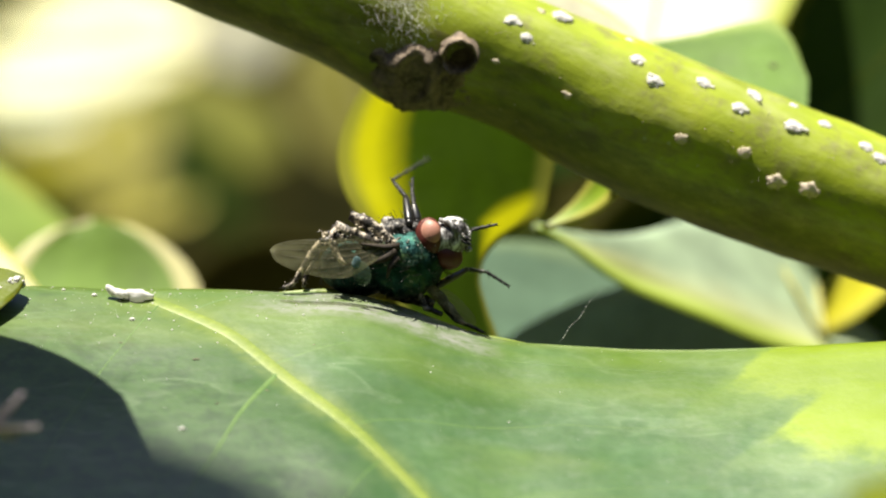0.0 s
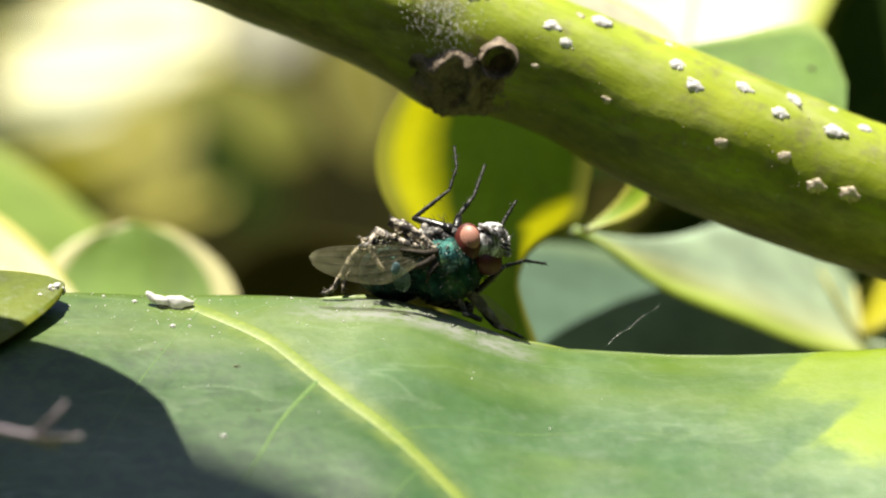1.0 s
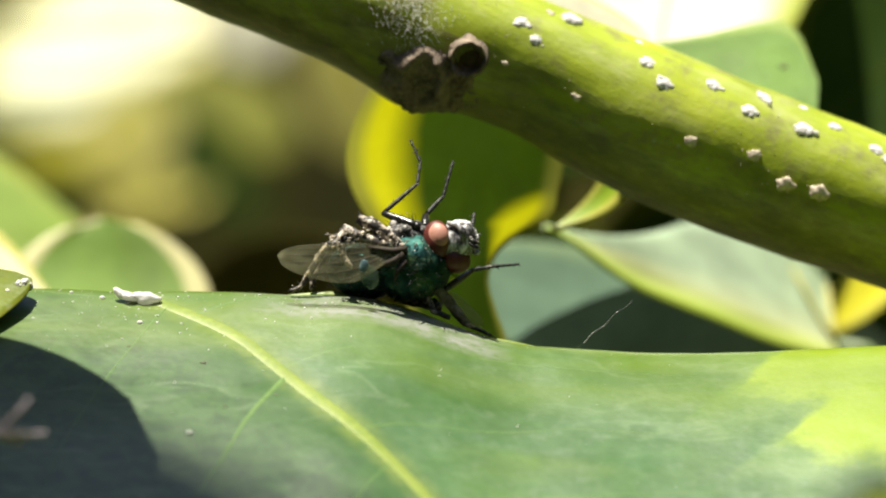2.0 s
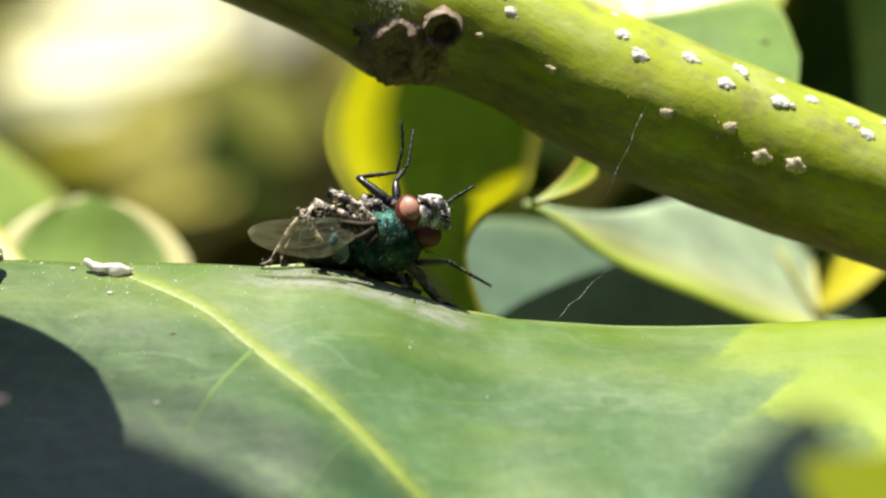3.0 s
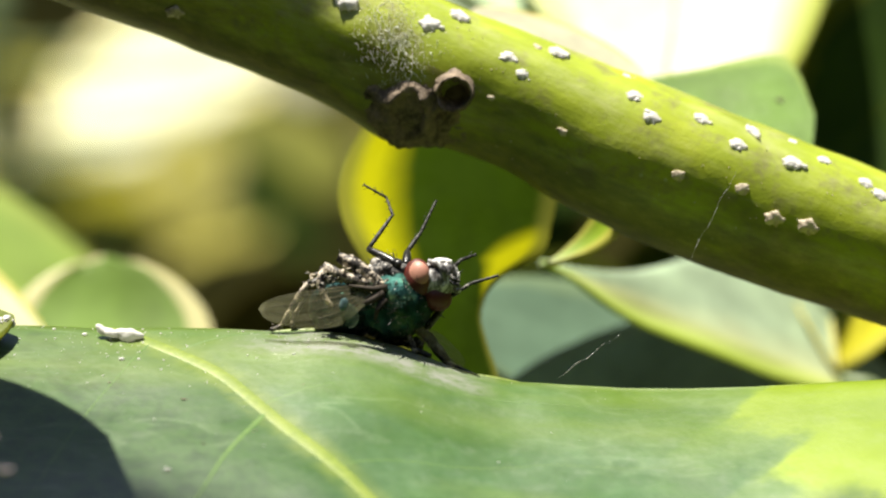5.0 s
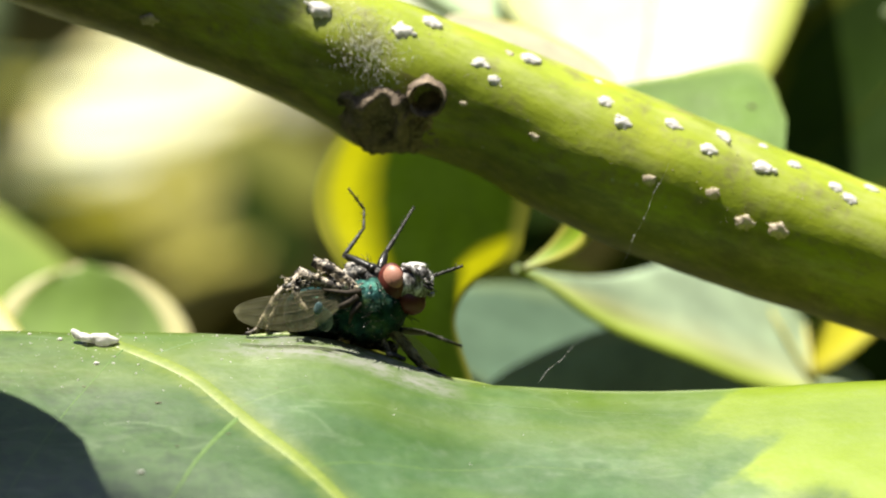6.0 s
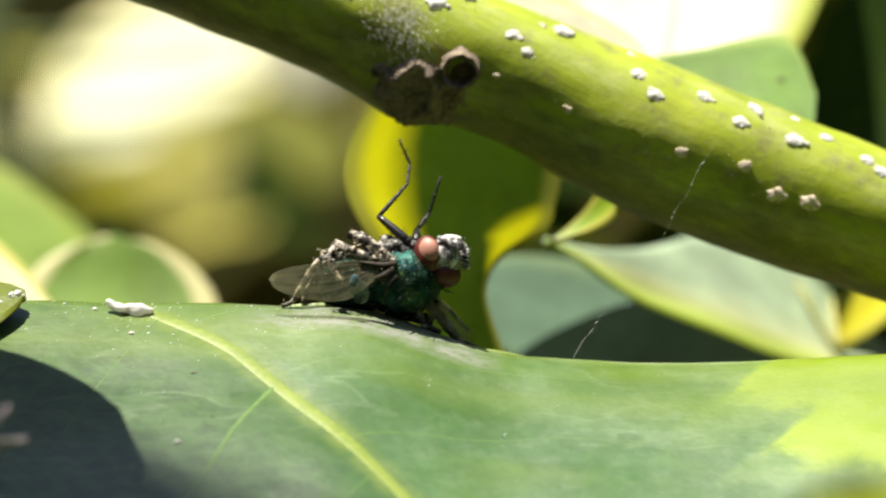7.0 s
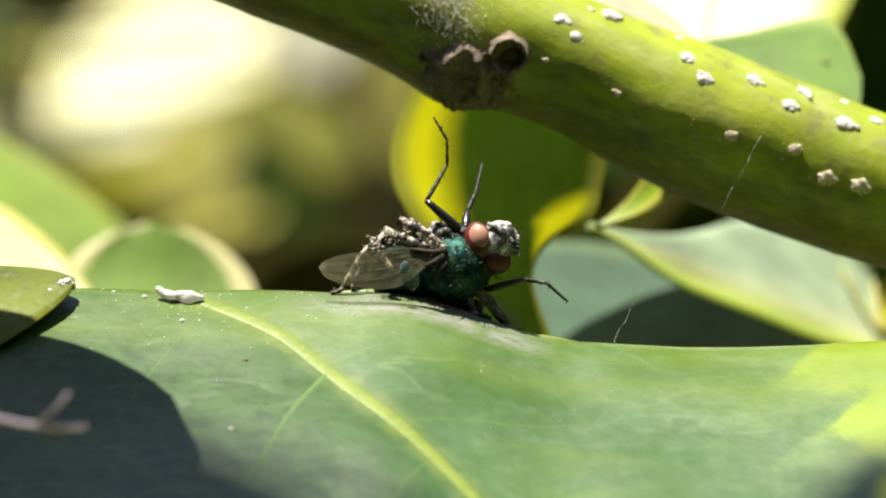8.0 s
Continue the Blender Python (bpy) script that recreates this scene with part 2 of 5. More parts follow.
def wing_material(name, tint, low, high):
    n = Nodes(name)
    n.finish(tint, 0.25, specular=0.6, bump=n.noise(1800, 3, 0.6), height=0.02)
    clear = n.add("ShaderNodeBsdfTransparent")
    clear.inputs["Color"].default_value = (0.93, 0.92, 0.84, 1)
    m = n.add("ShaderNodeMixShader")
    n.link(n.ramp(n.noise(500, 3, 0.6), [(0.3, (low,) * 3), (0.7, (high,) * 3)]), m.inputs[0])
    n.link(clear.outputs[0], m.inputs[1])
    n.link(n.bsdf.outputs[0], m.inputs[2])
    n.link(m.outputs[0], n.out.inputs["Surface"])
    return n.mat


def eye_material(name, a, b):
    n = Nodes(name)
    colour = n.ramp(n.noise(900, 3, 0.5), [(0.3, a), (0.7, b)])
    return n.finish(colour, 0.5, bump=n.voronoi(14000), height=0.012, coat=0.05)


def face_material():
    n = Nodes("silvery face")
    streak = n.noise(3300, 4, 0.63, (1, 1, 0.45))
    colour = n.ramp(streak, [(0.39, (0.02, 0.018, 0.017)), (0.50, (0.17, 0.165, 0.16)), (0.66, (0.72, 0.72, 0.71))])
    return n.finish(colour, 0.48, 0.05, bump=streak, height=0.08, coat=0.1)


def flecked_material(name, dark, light, amount):
    n = Nodes(name)
    speck = n.noise(2300, 5, 0.66)
    colour = n.ramp(speck, [(amount - 0.06, dark), (amount + 0.02, tuple((x + y) / 2 for x, y in zip(dark, light))), (amount + 0.14, light)])
    return n.finish(colour, 0.6, bump=speck, height=0.07)


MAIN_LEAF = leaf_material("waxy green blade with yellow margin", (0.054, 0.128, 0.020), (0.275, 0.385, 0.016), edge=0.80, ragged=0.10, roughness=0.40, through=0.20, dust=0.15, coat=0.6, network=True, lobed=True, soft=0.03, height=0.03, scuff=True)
RIB = plain_material("pale green rib", (0.155, 0.225, 0.028), (0.21, 0.27, 0.045), 500, 0.45, height=0.04, through=0.15)
VEIN = plain_material("faint side vein", (0.085, 0.17, 0.032), (0.115, 0.205, 0.045), 500, 0.45, height=0.04, through=0.15)
# deep shade is put into this green; it also suits the overhead leaves
DARK_LEAF = leaf_material("shade-dark green blade", (0.026, 0.054, 0.006), (0.08, 0.10, 0.008), edge=0.80, ragged=0.6, roughness=0.8, through=0.12, specular=0.1)
# dim olive that paints the background's shade
DIM_LEAF = leaf_material("brownish olive blade", (0.085, 0.075, 0.010), (0.12, 0.105, 0.02), edge=0.80, ragged=0.6, roughness=0.8, through=0.12, specular=0.1)
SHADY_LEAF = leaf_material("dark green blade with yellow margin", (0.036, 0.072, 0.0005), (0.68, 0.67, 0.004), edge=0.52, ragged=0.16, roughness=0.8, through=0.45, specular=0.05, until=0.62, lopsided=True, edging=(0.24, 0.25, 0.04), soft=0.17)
PALE_LEAF = leaf_material("pale grey-green blade with cream margin", (0.47, 0.60, 0.41), (0.70, 0.74, 0.40), sided=True, soft=0.13, edge=0.47, ragged=0.22, roughness=0.34, through=0.25, depth=(0.6, 1.4), edging=(0.44, 0.60, 0.03), rim_from=0.50)
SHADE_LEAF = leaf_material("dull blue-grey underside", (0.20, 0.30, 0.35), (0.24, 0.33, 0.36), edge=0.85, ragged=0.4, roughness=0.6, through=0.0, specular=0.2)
BLUE_LEAF = leaf_material("grey-green blade", (0.11, 0.18, 0.115), (0.16, 0.235, 0.13), edge=0.8, ragged=0.5, roughness=0.7, through=0.15, specular=0.2)
FRESH_LEAF = leaf_material("fresh green blade", (0.15, 0.255, 0.05), (0.27, 0.37, 0.09), edge=0.82, ragged=0.6, roughness=0.28, through=0.2)
TIP_LEAF = leaf_material("olive green blade", (0.095, 0.125, 0.005), (0.16, 0.18, 0.010), edge=0.85, ragged=0.8, roughness=0.5, through=0.1, specular=0.25, dust=0.3, depth=(0.35, 1.5))
# near-white, since the sun's glare is put into the colour
GLARING_LEAF = leaf_material("near-white blade with lime margin", (0.78, 0.78, 0.60), (0.78, 0.76, 0.40), edge=0.75, ragged=0.3, roughness=0.4, through=0.35, edging=(0.42, 0.50, 0.02))
MINT_LEAF = leaf_material("pale mint blade", (0.40, 0.55, 0.30), (0.60, 0.68, 0.42), edge=0.8, ragged=0.4, roughness=0.4, through=0.35)
RIMMED_LEAF = leaf_material("cream blade with a thin yellow rim", (0.76, 0.74, 0.55), (0.76, 0.72, 0.40), edge=0.8, ragged=0.2, roughness=0.4, through=0.3, edging=(0.62, 0.50, 0.05))
NEAR_LEAF = leaf_material("yellow-green blade", (0.17, 0.21, 0.006), (0.20, 0.24, 0.008), edge=0.7, ragged=0.5, roughness=0.8, through=0.3, specular=0.1)
CREAM_LEAF = leaf_material("cream blade", (0.76, 0.76, 0.48), (0.76, 0.71, 0.22), edge=0.75, ragged=0.5, roughness=0.4, through=0.35)
YELLOW_LEAF = leaf_material("yellow blade", (0.62, 0.58, 0.03), (0.66, 0.62, 0.08), edge=0.6, ragged=0.5, roughness=0.45, through=0.4)
CURL_LEAF = leaf_material("yellow-green blade", (0.20, 0.30, 0.012), (0.42, 0.42, 0.06), edge=0.55, ragged=0.3, roughness=0.45, through=0.3)
OLIVE_LEAF = leaf_material("olive blade", (0.24, 0.225, 0.010), (0.40, 0.37, 0.05), edge=0.7, ragged=0.7, roughness=0.7, through=0.3, specular=0.15)
TAN_LEAF = leaf_material("dull beige blade", (0.36, 0.34, 0.07), (0.46, 0.43, 0.15), edge=0.7, ragged=0.6, roughness=0.7, through=0.3, specular=0.15)
DULL_LEAF = leaf_material("pale dusty blade", (0.50, 0.50, 0.36), (0.58, 0.56, 0.40), edge=0.7, ragged=0.6, roughness=0.6, through=0.3, specular=0.3)
MOSS_LEAF = leaf_material("mossy green blade", (0.115, 0.125, 0.004), (0.19, 0.185, 0.012), edge=0.8, ragged=0.6, roughness=0.6, through=0.3, specular=0.2)
MEADOW_LEAF = leaf_material("bright green blade", (0.27, 0.40, 0.06), (0.36, 0.46, 0.08), edge=0.8, ragged=0.3, roughness=0.45, through=0.3)
GREEN_LEAF = leaf_material("fresh green blade with cream margin", (0.22, 0.36, 0.055), (0.76, 0.72, 0.36), edge=0.76, ragged=0.12, roughness=0.45, through=0.3)
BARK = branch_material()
CORK = plain_material("brown cork", (0.022, 0.016, 0.010), (0.26, 0.20, 0.14), 900, 0.8, height=0.3)
CORK_SHADE = plain_material("shaded cork of the hollow", (0.020, 0.015, 0.010), (0.12, 0.085, 0.055), 900, 0.85, height=0.15)
WAX = plain_material("white wax", (0.76, 0.75, 0.71), (0.90, 0.89, 0.87), 2500, 0.7, height=0.10, through=0.35)
TAN_WAX = plain_material("tan wax", (0.22, 0.17, 0.11), (0.62, 0.55, 0.42), 2500, 0.7, height=0.06)
THORAX = thorax_material("metallic green shell", (0.009, 0.036, 0.042), (0.020, 0.072, 0.057), (0.068, 0.122, 0.040), 0.9)
BELLY = thorax_material("metallic teal shell", (0.006, 0.020, 0.024), (0.010, 0.045, 0.045), (0.03, 0.07, 0.06), 1.0)
BLACK = plain_material("black chitin", (0.006, 0.006, 0.006), (0.02, 0.019, 0.017), 2500, 0.3, height=0.02, coat=0.3)
DUSTY = flecked_material("black chitin caked with tan dust", (0.014, 0.010, 0.007), (0.78, 0.68, 0.54), 0.53)
DUSTY_DARK = flecked_material("black chitin with a little dust", (0.008, 0.008, 0.008), (0.50, 0.47, 0.42), 0.56)
# pale flecks paint the sunlit glints on the black legs
LEG_GLINT = flecked_material("black chitin with painted pale glints", (0.007, 0.007, 0.007), (0.40, 0.39, 0.37), 0.62)
# shaded copy of the eye colour, for the eye under the head
EYE_SHADE = eye_material("shaded red-brown eye", (0.055, 0.010, 0.005), (0.12, 0.024, 0.012))
EYE = eye_material("brick-red eye", (0.065, 0.009, 0.005), (0.12, 0.020, 0.012))
# the sun's bright patch on the upper eye, put into a paler colour
EYE_LIGHT = eye_material("salmon sun patch", (0.40, 0.18, 0.125), (0.48, 0.235, 0.17))
FACE = face_material()
WING = wing_material("wing membrane", (0.42, 0.42, 0.26), 0.09, 0.20)
LOBE = wing_material("milky wing lobe", (0.16, 0.24, 0.17), 0.14, 0.34)
WING_VEIN = plain_material("brown wing vein", (0.03, 0.022, 0.012), (0.07, 0.05, 0.03), 2500, 0.4)
CALYPTER = plain_material("milky blue-green scale", (0.07, 0.15, 0.16), (0.26, 0.37, 0.39), 2200, 0.35, through=0.3)
ROOT = plain_material("brown leathery wing base", (0.006, 0.005, 0.004), (0.06, 0.048, 0.036), 2300, 0.75, height=0.06, specular=0.2)
SILK = plain_material("silk", (0.75, 0.75, 0.75), (0.9, 0.9, 0.9), 2500, 0.2)
PETAL = plain_material("dry mauve petal", (0.26, 0.22, 0.25), (0.42, 0.36, 0.40), 600, 0.6, height=0.05, through=0.2)
STALK = plain_material("green stalk", (0.10, 0.15, 0.06), (0.18, 0.24, 0.10), 500, 0.5)
SOIL = plain_material("dark leafy soil", (0.012, 0.010, 0.006), (0.035, 0.030, 0.016), 60, 0.95, detail=4)
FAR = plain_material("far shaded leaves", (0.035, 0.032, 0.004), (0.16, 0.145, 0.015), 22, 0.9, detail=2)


# ---- mesh building, all in mm ----
def part(name, bm, material, parent=None, label="", uv=None):
    """Links a bmesh as one mesh object under a thing or a part."""
    me = bpy.data.meshes.new(name)
    bmesh.ops.recalc_face_normals(bm, faces=bm.faces)
    bm.to_mesh(me)
    bm.free()
    me.transform(Matrix.Scale(MM, 4))
    me.polygons.foreach_set("use_smooth", [True] * len(me.polygons))
    me.materials.append(material)
    ob = new(name, me)
    if parent:
        ob.parent = parent
    if label:
        tagged(ob, label)
    return ob


def thing(name, label, category, at=(0, 0, 0), group=""):
    ob = new(name)
    ob.empty_display_size = 0.002
    ob.location = Vector(at) * MM
    return tagged(ob, label, category, group)


def tube(bm, pts, radii, seg=10, flat=1.0, rough=0.0):
    """A round rod along pts with a radius at each, closed at both ends."""
    pts = [Vector(p) for p in pts]
    side = None
    rings = []
    for i, p in enumerate(pts):
        way = (pts[min(i + 1, len(pts) - 1)] - pts[max(i - 1, 0)]).normalized()
        if side is None:
            side = way.cross(Vector((0, 0, 1)) if abs(way.z) < 0.9 else Vector((1, 0, 0))).normalized()
        side = (side - way * side.dot(way)).normalized()
        up = way.cross(side)
        ring = []
        for k in range(seg):
            a = 2 * math.pi * k / seg
            r = radii[i]
            at = p + side * math.cos(a) * r + up * math.sin(a) * r * flat
            if rough:
                at += (at - p).normalized() * r * rough * noise.noise(at * 2.3 / max(r, 0.2))
            ring.append(bm.verts.new(at))
        rings.append(ring)
    for a, b in zip(rings, rings[1:]):
        for k in range(seg):
            bm.faces.new((a[k], a[(k + 1) % seg], b[(k + 1) % seg], b[k]))
    bm.faces.new(rings[0][::-1])
    bm.faces.new(rings[-1])
    return bm


def blob(bm, centre, axes, turn=None, lumps=0.0, size=1.0, detail=3):
    """A rounded, slightly uneven body with half-axes along its own turned frame."""
    start = len(bm.verts)
    made = bmesh.ops.create_icosphere(bm, subdivisions=detail, radius=1.0)["verts"]
    turn = turn or Matrix.Identity(3)
    for v in made:
        p = Vector((v.co.x * axes[0], v.co.y * axes[1], v.co.z * axes[2]))
        if lumps:
            p *= 1 + lumps * noise.noise((p + Vector(centre)) * size)
        v.co = turn @ p + Vector(centre)
    return bm


def sheet(bm, fn, nu, nv, thick):
    """A curved blade of the given thickness over fn(u, v), u and v from 0 to 1, with u, v as its UV map."""
    layer = bm.loops.layers.uv.verify()
    grid = [[Vector(fn(i / nu, j / nv)) for j in range(nv + 1)] for i in range(nu + 1)]
    top, low = [], []
    for i in range(nu + 1):
        a, b = [], []
        for j in range(nv + 1):
            du = grid[min(i + 1, nu)][j] - grid[max(i - 1, 0)][j]
            dv = grid[i][min(j + 1, nv)] - grid[i][max(j - 1, 0)]
            normal = du.cross(dv)
            normal = normal.normalized() if normal.length > 1e-9 else Vector((0, 0, 1))
            rim = 0.25 if j in (0, nv) else 1.0
            a.append(bm.verts.new(grid[i][j] + normal * thick * 0.5 * rim))
            b.append(bm.verts.new(grid[i][j] - normal * thick * 0.5 * rim))
        top.append(a), low.append(b)

    def face(vs, uvs):
        f = bm.faces.new(vs)
        for loop, at in zip(f.loops, uvs):
            loop[layer].uv = at

    for i in range(nu):
        for j in range(nv):
            uvs = [(i / nu, j / nv), ((i + 1) / nu, j / nv), ((i + 1) / nu, (j + 1) / nv), (i / nu, (j + 1) / nv)]
            face((top[i][j], top[i + 1][j], top[i + 1][j + 1], top[i][j + 1]), uvs)
            face((low[i][j + 1], low[i + 1][j + 1], low[i + 1][j], low[i][j]), [uvs[3], uvs[2], uvs[1], uvs[0]])
    for j, edge in ((0, 0.0), (nv, 1.0)):
        for i in range(nu):
            vs = (top[i][j], low[i][j], low[i + 1][j], top[i + 1][j])
            face(vs if j == 0 else vs[::-1], [(i / nu, edge)] * 4)
    for i, edge in ((0, 0.0), (nu, 1.0)):
        for j in range(nv):
            vs = (top[i][j], top[i][j + 1], low[i][j + 1], low[i][j])
            face(vs if i == 0 else vs[::-1], [(edge, j / nv)] * 4)
    # crisp margins
    for side in (top, low):
        for run in (side[0], side[-1], [row[0] for row in side], [row[-1] for row in side]):
            for p, q in zip(run, run[1:]):
                bm.edges.get((p, q)).smooth = False
    return bm


def eased(table, x):
    """A value or place from a table, gliding smoothly through its rows."""
    i = max(0, min(len(table) - 2, sum(1 for row in table if row[0] <= x) - 1))
    p = [np.array(table[max(0, min(len(table) - 1, i + k))], float) for k in (-1, 0, 1, 2)]
    u = min(max((x - p[1][0]) / (p[2][0] - p[1][0]), 0.0), 1.0)
    span = p[2][0] - p[1][0]
    m1 = (p[2] - p[0]) / max(p[2][0] - p[0][0], 1e-6) * span
    m2 = (p[3] - p[1]) / max(p[3][0] - p[1][0], 1e-6) * span
    return p[1] * (2 * u ** 3 - 3 * u * u + 1) + m1 * (u ** 3 - 2 * u * u + u) + p[2] * (3 * u * u - 2 * u ** 3) + m2 * (u ** 3 - u * u)


def spread(u, blunt, full=0.75):
    """How wide a blade is at u of its length, from 0 to 1."""
    return max(math.sin(math.pi * min(max(u, 0.0), 1.0) ** blunt), 0.0) ** full + 0.015


STEMS = {"far": (-66.0, 384.0), "over": (-112.0, -22.0), "right": (48.0, 45.0), "deep": (78.0, 180.0), "left": (-62.0, 60.0)}


def anchor(base):
    """Where the stalk of a leaf with its base there meets a stem."""
    key = "far" if base.y > 300 else "over" if base.z > 25 else "left" if base.x < -5 else "deep" if base.y > 74 else "right"
    return STEMS[key] + (base.z - 3.0,)


def leaf(name, base, tip, facing, half, material, label, cup=0.25, bend=0.0, wave=0.0, blunt=0.85, rib=0.25, thick=0.35, stalk=None, full=0.75, lop=(1.0, 1.0), rib_material=None, widths=None, group="leaves of the shrub"):
    """A blade from base to tip that shows its upper side towards facing, with a midrib, side veins and, if asked for, a stalk."""
    base, tip = Vector(base), Vector(tip)
    x = (tip - base)
    length = x.length
    x.normalize()
    z = Vector(facing)
    z = (z - x * z.dot(x)).normalized()
    y = z.cross(x)
    seed = noise.noise(base * 0.37) * 40

    def at(u, v):
        if widths:
            # half widths in tenths of the length, to the blade's one side and to the other
            w = float(eased([(k / 10, wide) for k, wide in enumerate(widths[0] if v > 0.5 else widths[1])], u)[1])
            b = (2 * v - 1) * max(w, 0.02)
        else:
            w = half * spread(u, blunt, full)
            b = (2 * v - 1) * w * (lop[0] if v > 0.5 else lop[1])
        lift = cup * abs(b) ** 1.6 / max(half, 0.1) ** 0.6 + bend * length * (u * (1 - u) * 4 if bend < 0 else (u * u)) + wave * half * noise.noise(Vector((u * 3.1, v * 2.2, seed)))
        return x * (u * length) + y * b + z * lift

    ob = thing(name, label, "leaf", base, group)
    part("blade", sheet(bmesh.new(), at, 36, 18, thick), material, ob)
    if rib:
        pts = [at(u / 20, 0.5) + z * thick * 0.4 for u in range(0, 20)]
        part("midrib", tube(bmesh.new(), pts, [rib * (1.1 - 0.8 * i / 20) for i in range(20)], 8, 0.6), rib_material or RIB, ob)
    end = Vector(stalk or anchor(base)) - base
    pts = [end * (k / 12) + Vector((0, 0, -0.02 * end.length)) * math.sin(math.pi * k / 12) for k in range(13)]
    part("stalk", tube(bmesh.new(), pts, [0.45 + 0.03 * k for k in range(13)], 8), STALK, ob)
    return ob


# ---- the leaf on which the fly lies ----
RIB_AT, RIB_WAY, RIB_SIDE = Vector((-15.0, 0.5)), Vector((0.653, -0.757)), Vector((0.757, 0.653))
CREST = 1.0


def smooth(a, b, x):
    k = min(max((x - a) / (b - a), 0.0), 1.0)
    return k * k * (3 - 2 * k)


def crest(x):
    """Height of the blade's far fold along x."""
    return -2.0 - 2.9 * smooth(-6.5, 4.5, x) - 0.35 * smooth(3.0, 11.0, x) + 0.55 * smooth(12.0, 27.0, x) + 0.15 * smooth(-14, -24, x) - 0.13 * smooth(-8, -13, x) - 0.36 * math.exp(-((x + 7.2) / 3.4) ** 2)


def leaf_height(x, y):
    s = CREST - y
    if s >= 0:
        drop = 0.60 * (math.sqrt(s * s + 1.2) - 1.095)
        shoulder = 0.20 * math.exp(-((s - 2.6) / 1.7) ** 2) * math.exp(-((x + 1.5) / 5.0) ** 2)
        return crest(x) - drop + shoulder + 0.12 * noise.noise(Vector((x * 0.12, y * 0.12, 3.0))) * min(s, 3)
    return crest(x) - 1.1 * (math.sqrt(s * s + 1.0) - 1.0)


def bow(a):
    """How far the midrib swings aside at a along it."""
    return -0.75 + 1.60 * smooth(-1, 7, a) + 0.30 * smooth(17, 25, a)


def on_leaf(a, b):
    """The place on the blade at a along its midrib and b across it."""
    p = RIB_AT + RIB_WAY * a + RIB_SIDE * b
    groove = -0.10 * math.exp(-((b - bow(a)) / 1.3) ** 2)
    return Vector((p.x, p.y, leaf_height(p.x, p.y) + groove))


def ridge(run, steps, height):
    """A low vein on the blade along run(u), which gives a, b and the half width there."""
    def at(u, v):
        a, b, w = run(u)
        a1, b1, w1 = run(u + 0.01)
        way = Vector((a1 - a, b1 - b)).normalized()
        k = 2 * v - 1
        return on_leaf(a - way.y * k * w, b + way.x * k * w) + Vector((0, 0, 0.150 + (height + 0.02) * (1 - k * k)))
    return sheet(bmesh.new(), at, steps, 8, 0.02)


def main_leaf():
    ob = thing("leaf", "broad waxy green leaf with yellow margin, dusty, under the fly", "leaf", (0, 0, 0), "leaves of the shrub")

    def at(u, v):
        a = -13 + 82 * u
        w = 31.0 * max(math.sin(math.pi * (0.06 + 0.94 * u) ** 0.85), 0.0) ** 0.6 + 0.2
        return on_leaf(a, (2 * v - 1) * w + bow(a))

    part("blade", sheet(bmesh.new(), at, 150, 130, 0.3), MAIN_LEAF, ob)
    def rib(u):
        a = -9 + 66 * u
        return a, bow(a) + 0.03 * math.sin(a * 0.44), 0.34 + 0.08 * smooth(0, 0.35, u) - 0.34 * smooth(0.5, 1, u)

    part("midrib", ridge(rib, 120, 0.03), RIB, ob)
    for side in (-1, 1):
        for k in range(7):
            a0 = (-3.0 + 6.0 * k) if side > 0 else (1.6 + 8.0 * k)
            bold = side < 0 and k == 1

            def vein(u, a0=a0, side=side, k=k, bold=bold):
                i = (8 if bold else 15) * u
                a = a0 + (i * 0.20 + 0.035 * i * i if side > 0 else i * 0.50 + 0.02 * i * i) + 0.3 * noise.noise(Vector((k, i * 0.3, side)))
                return a, side * i * 1.25 + bow(a0), (0.16 if bold else 0.06 if side > 0 else 0.05) * (1.05 - u)

            part("side_vein", ridge(vein, 40, 0.014 if bold else 0.004), VEIN, ob)
    foot = on_leaf(-12.6, 0.3)
    far = Vector(STEMS["left"] + (-22.0,))
    part("stalk", tube(bmesh.new(), [foot + (far - foot) * (k / 10) - Vector((0, 0, 2.0 * math.sin(math.pi * k / 10))) for k in range(11)], [0.8] * 11, 10), STALK, ob)
    for start, end, size in ((-8.4, -4.2, 0.20), (1.6, 4.4, 0.13)):
        run = [(start + (end - start) * k / 12, CREST + 0.25, crest(start + (end - start) * k / 12) + 0.10) for k in range(13)]
        part("rolled_margin", tube(bmesh.new(), run, [size * (0.2 + math.sin(math.pi * k / 12)) for k in range(13)], 8), RIB, ob, "yellow-green rolled edge")
    return ob


main_leaf()

# the shrub's leaves around, from the nearest to the farthest
OVERHEAD = {}


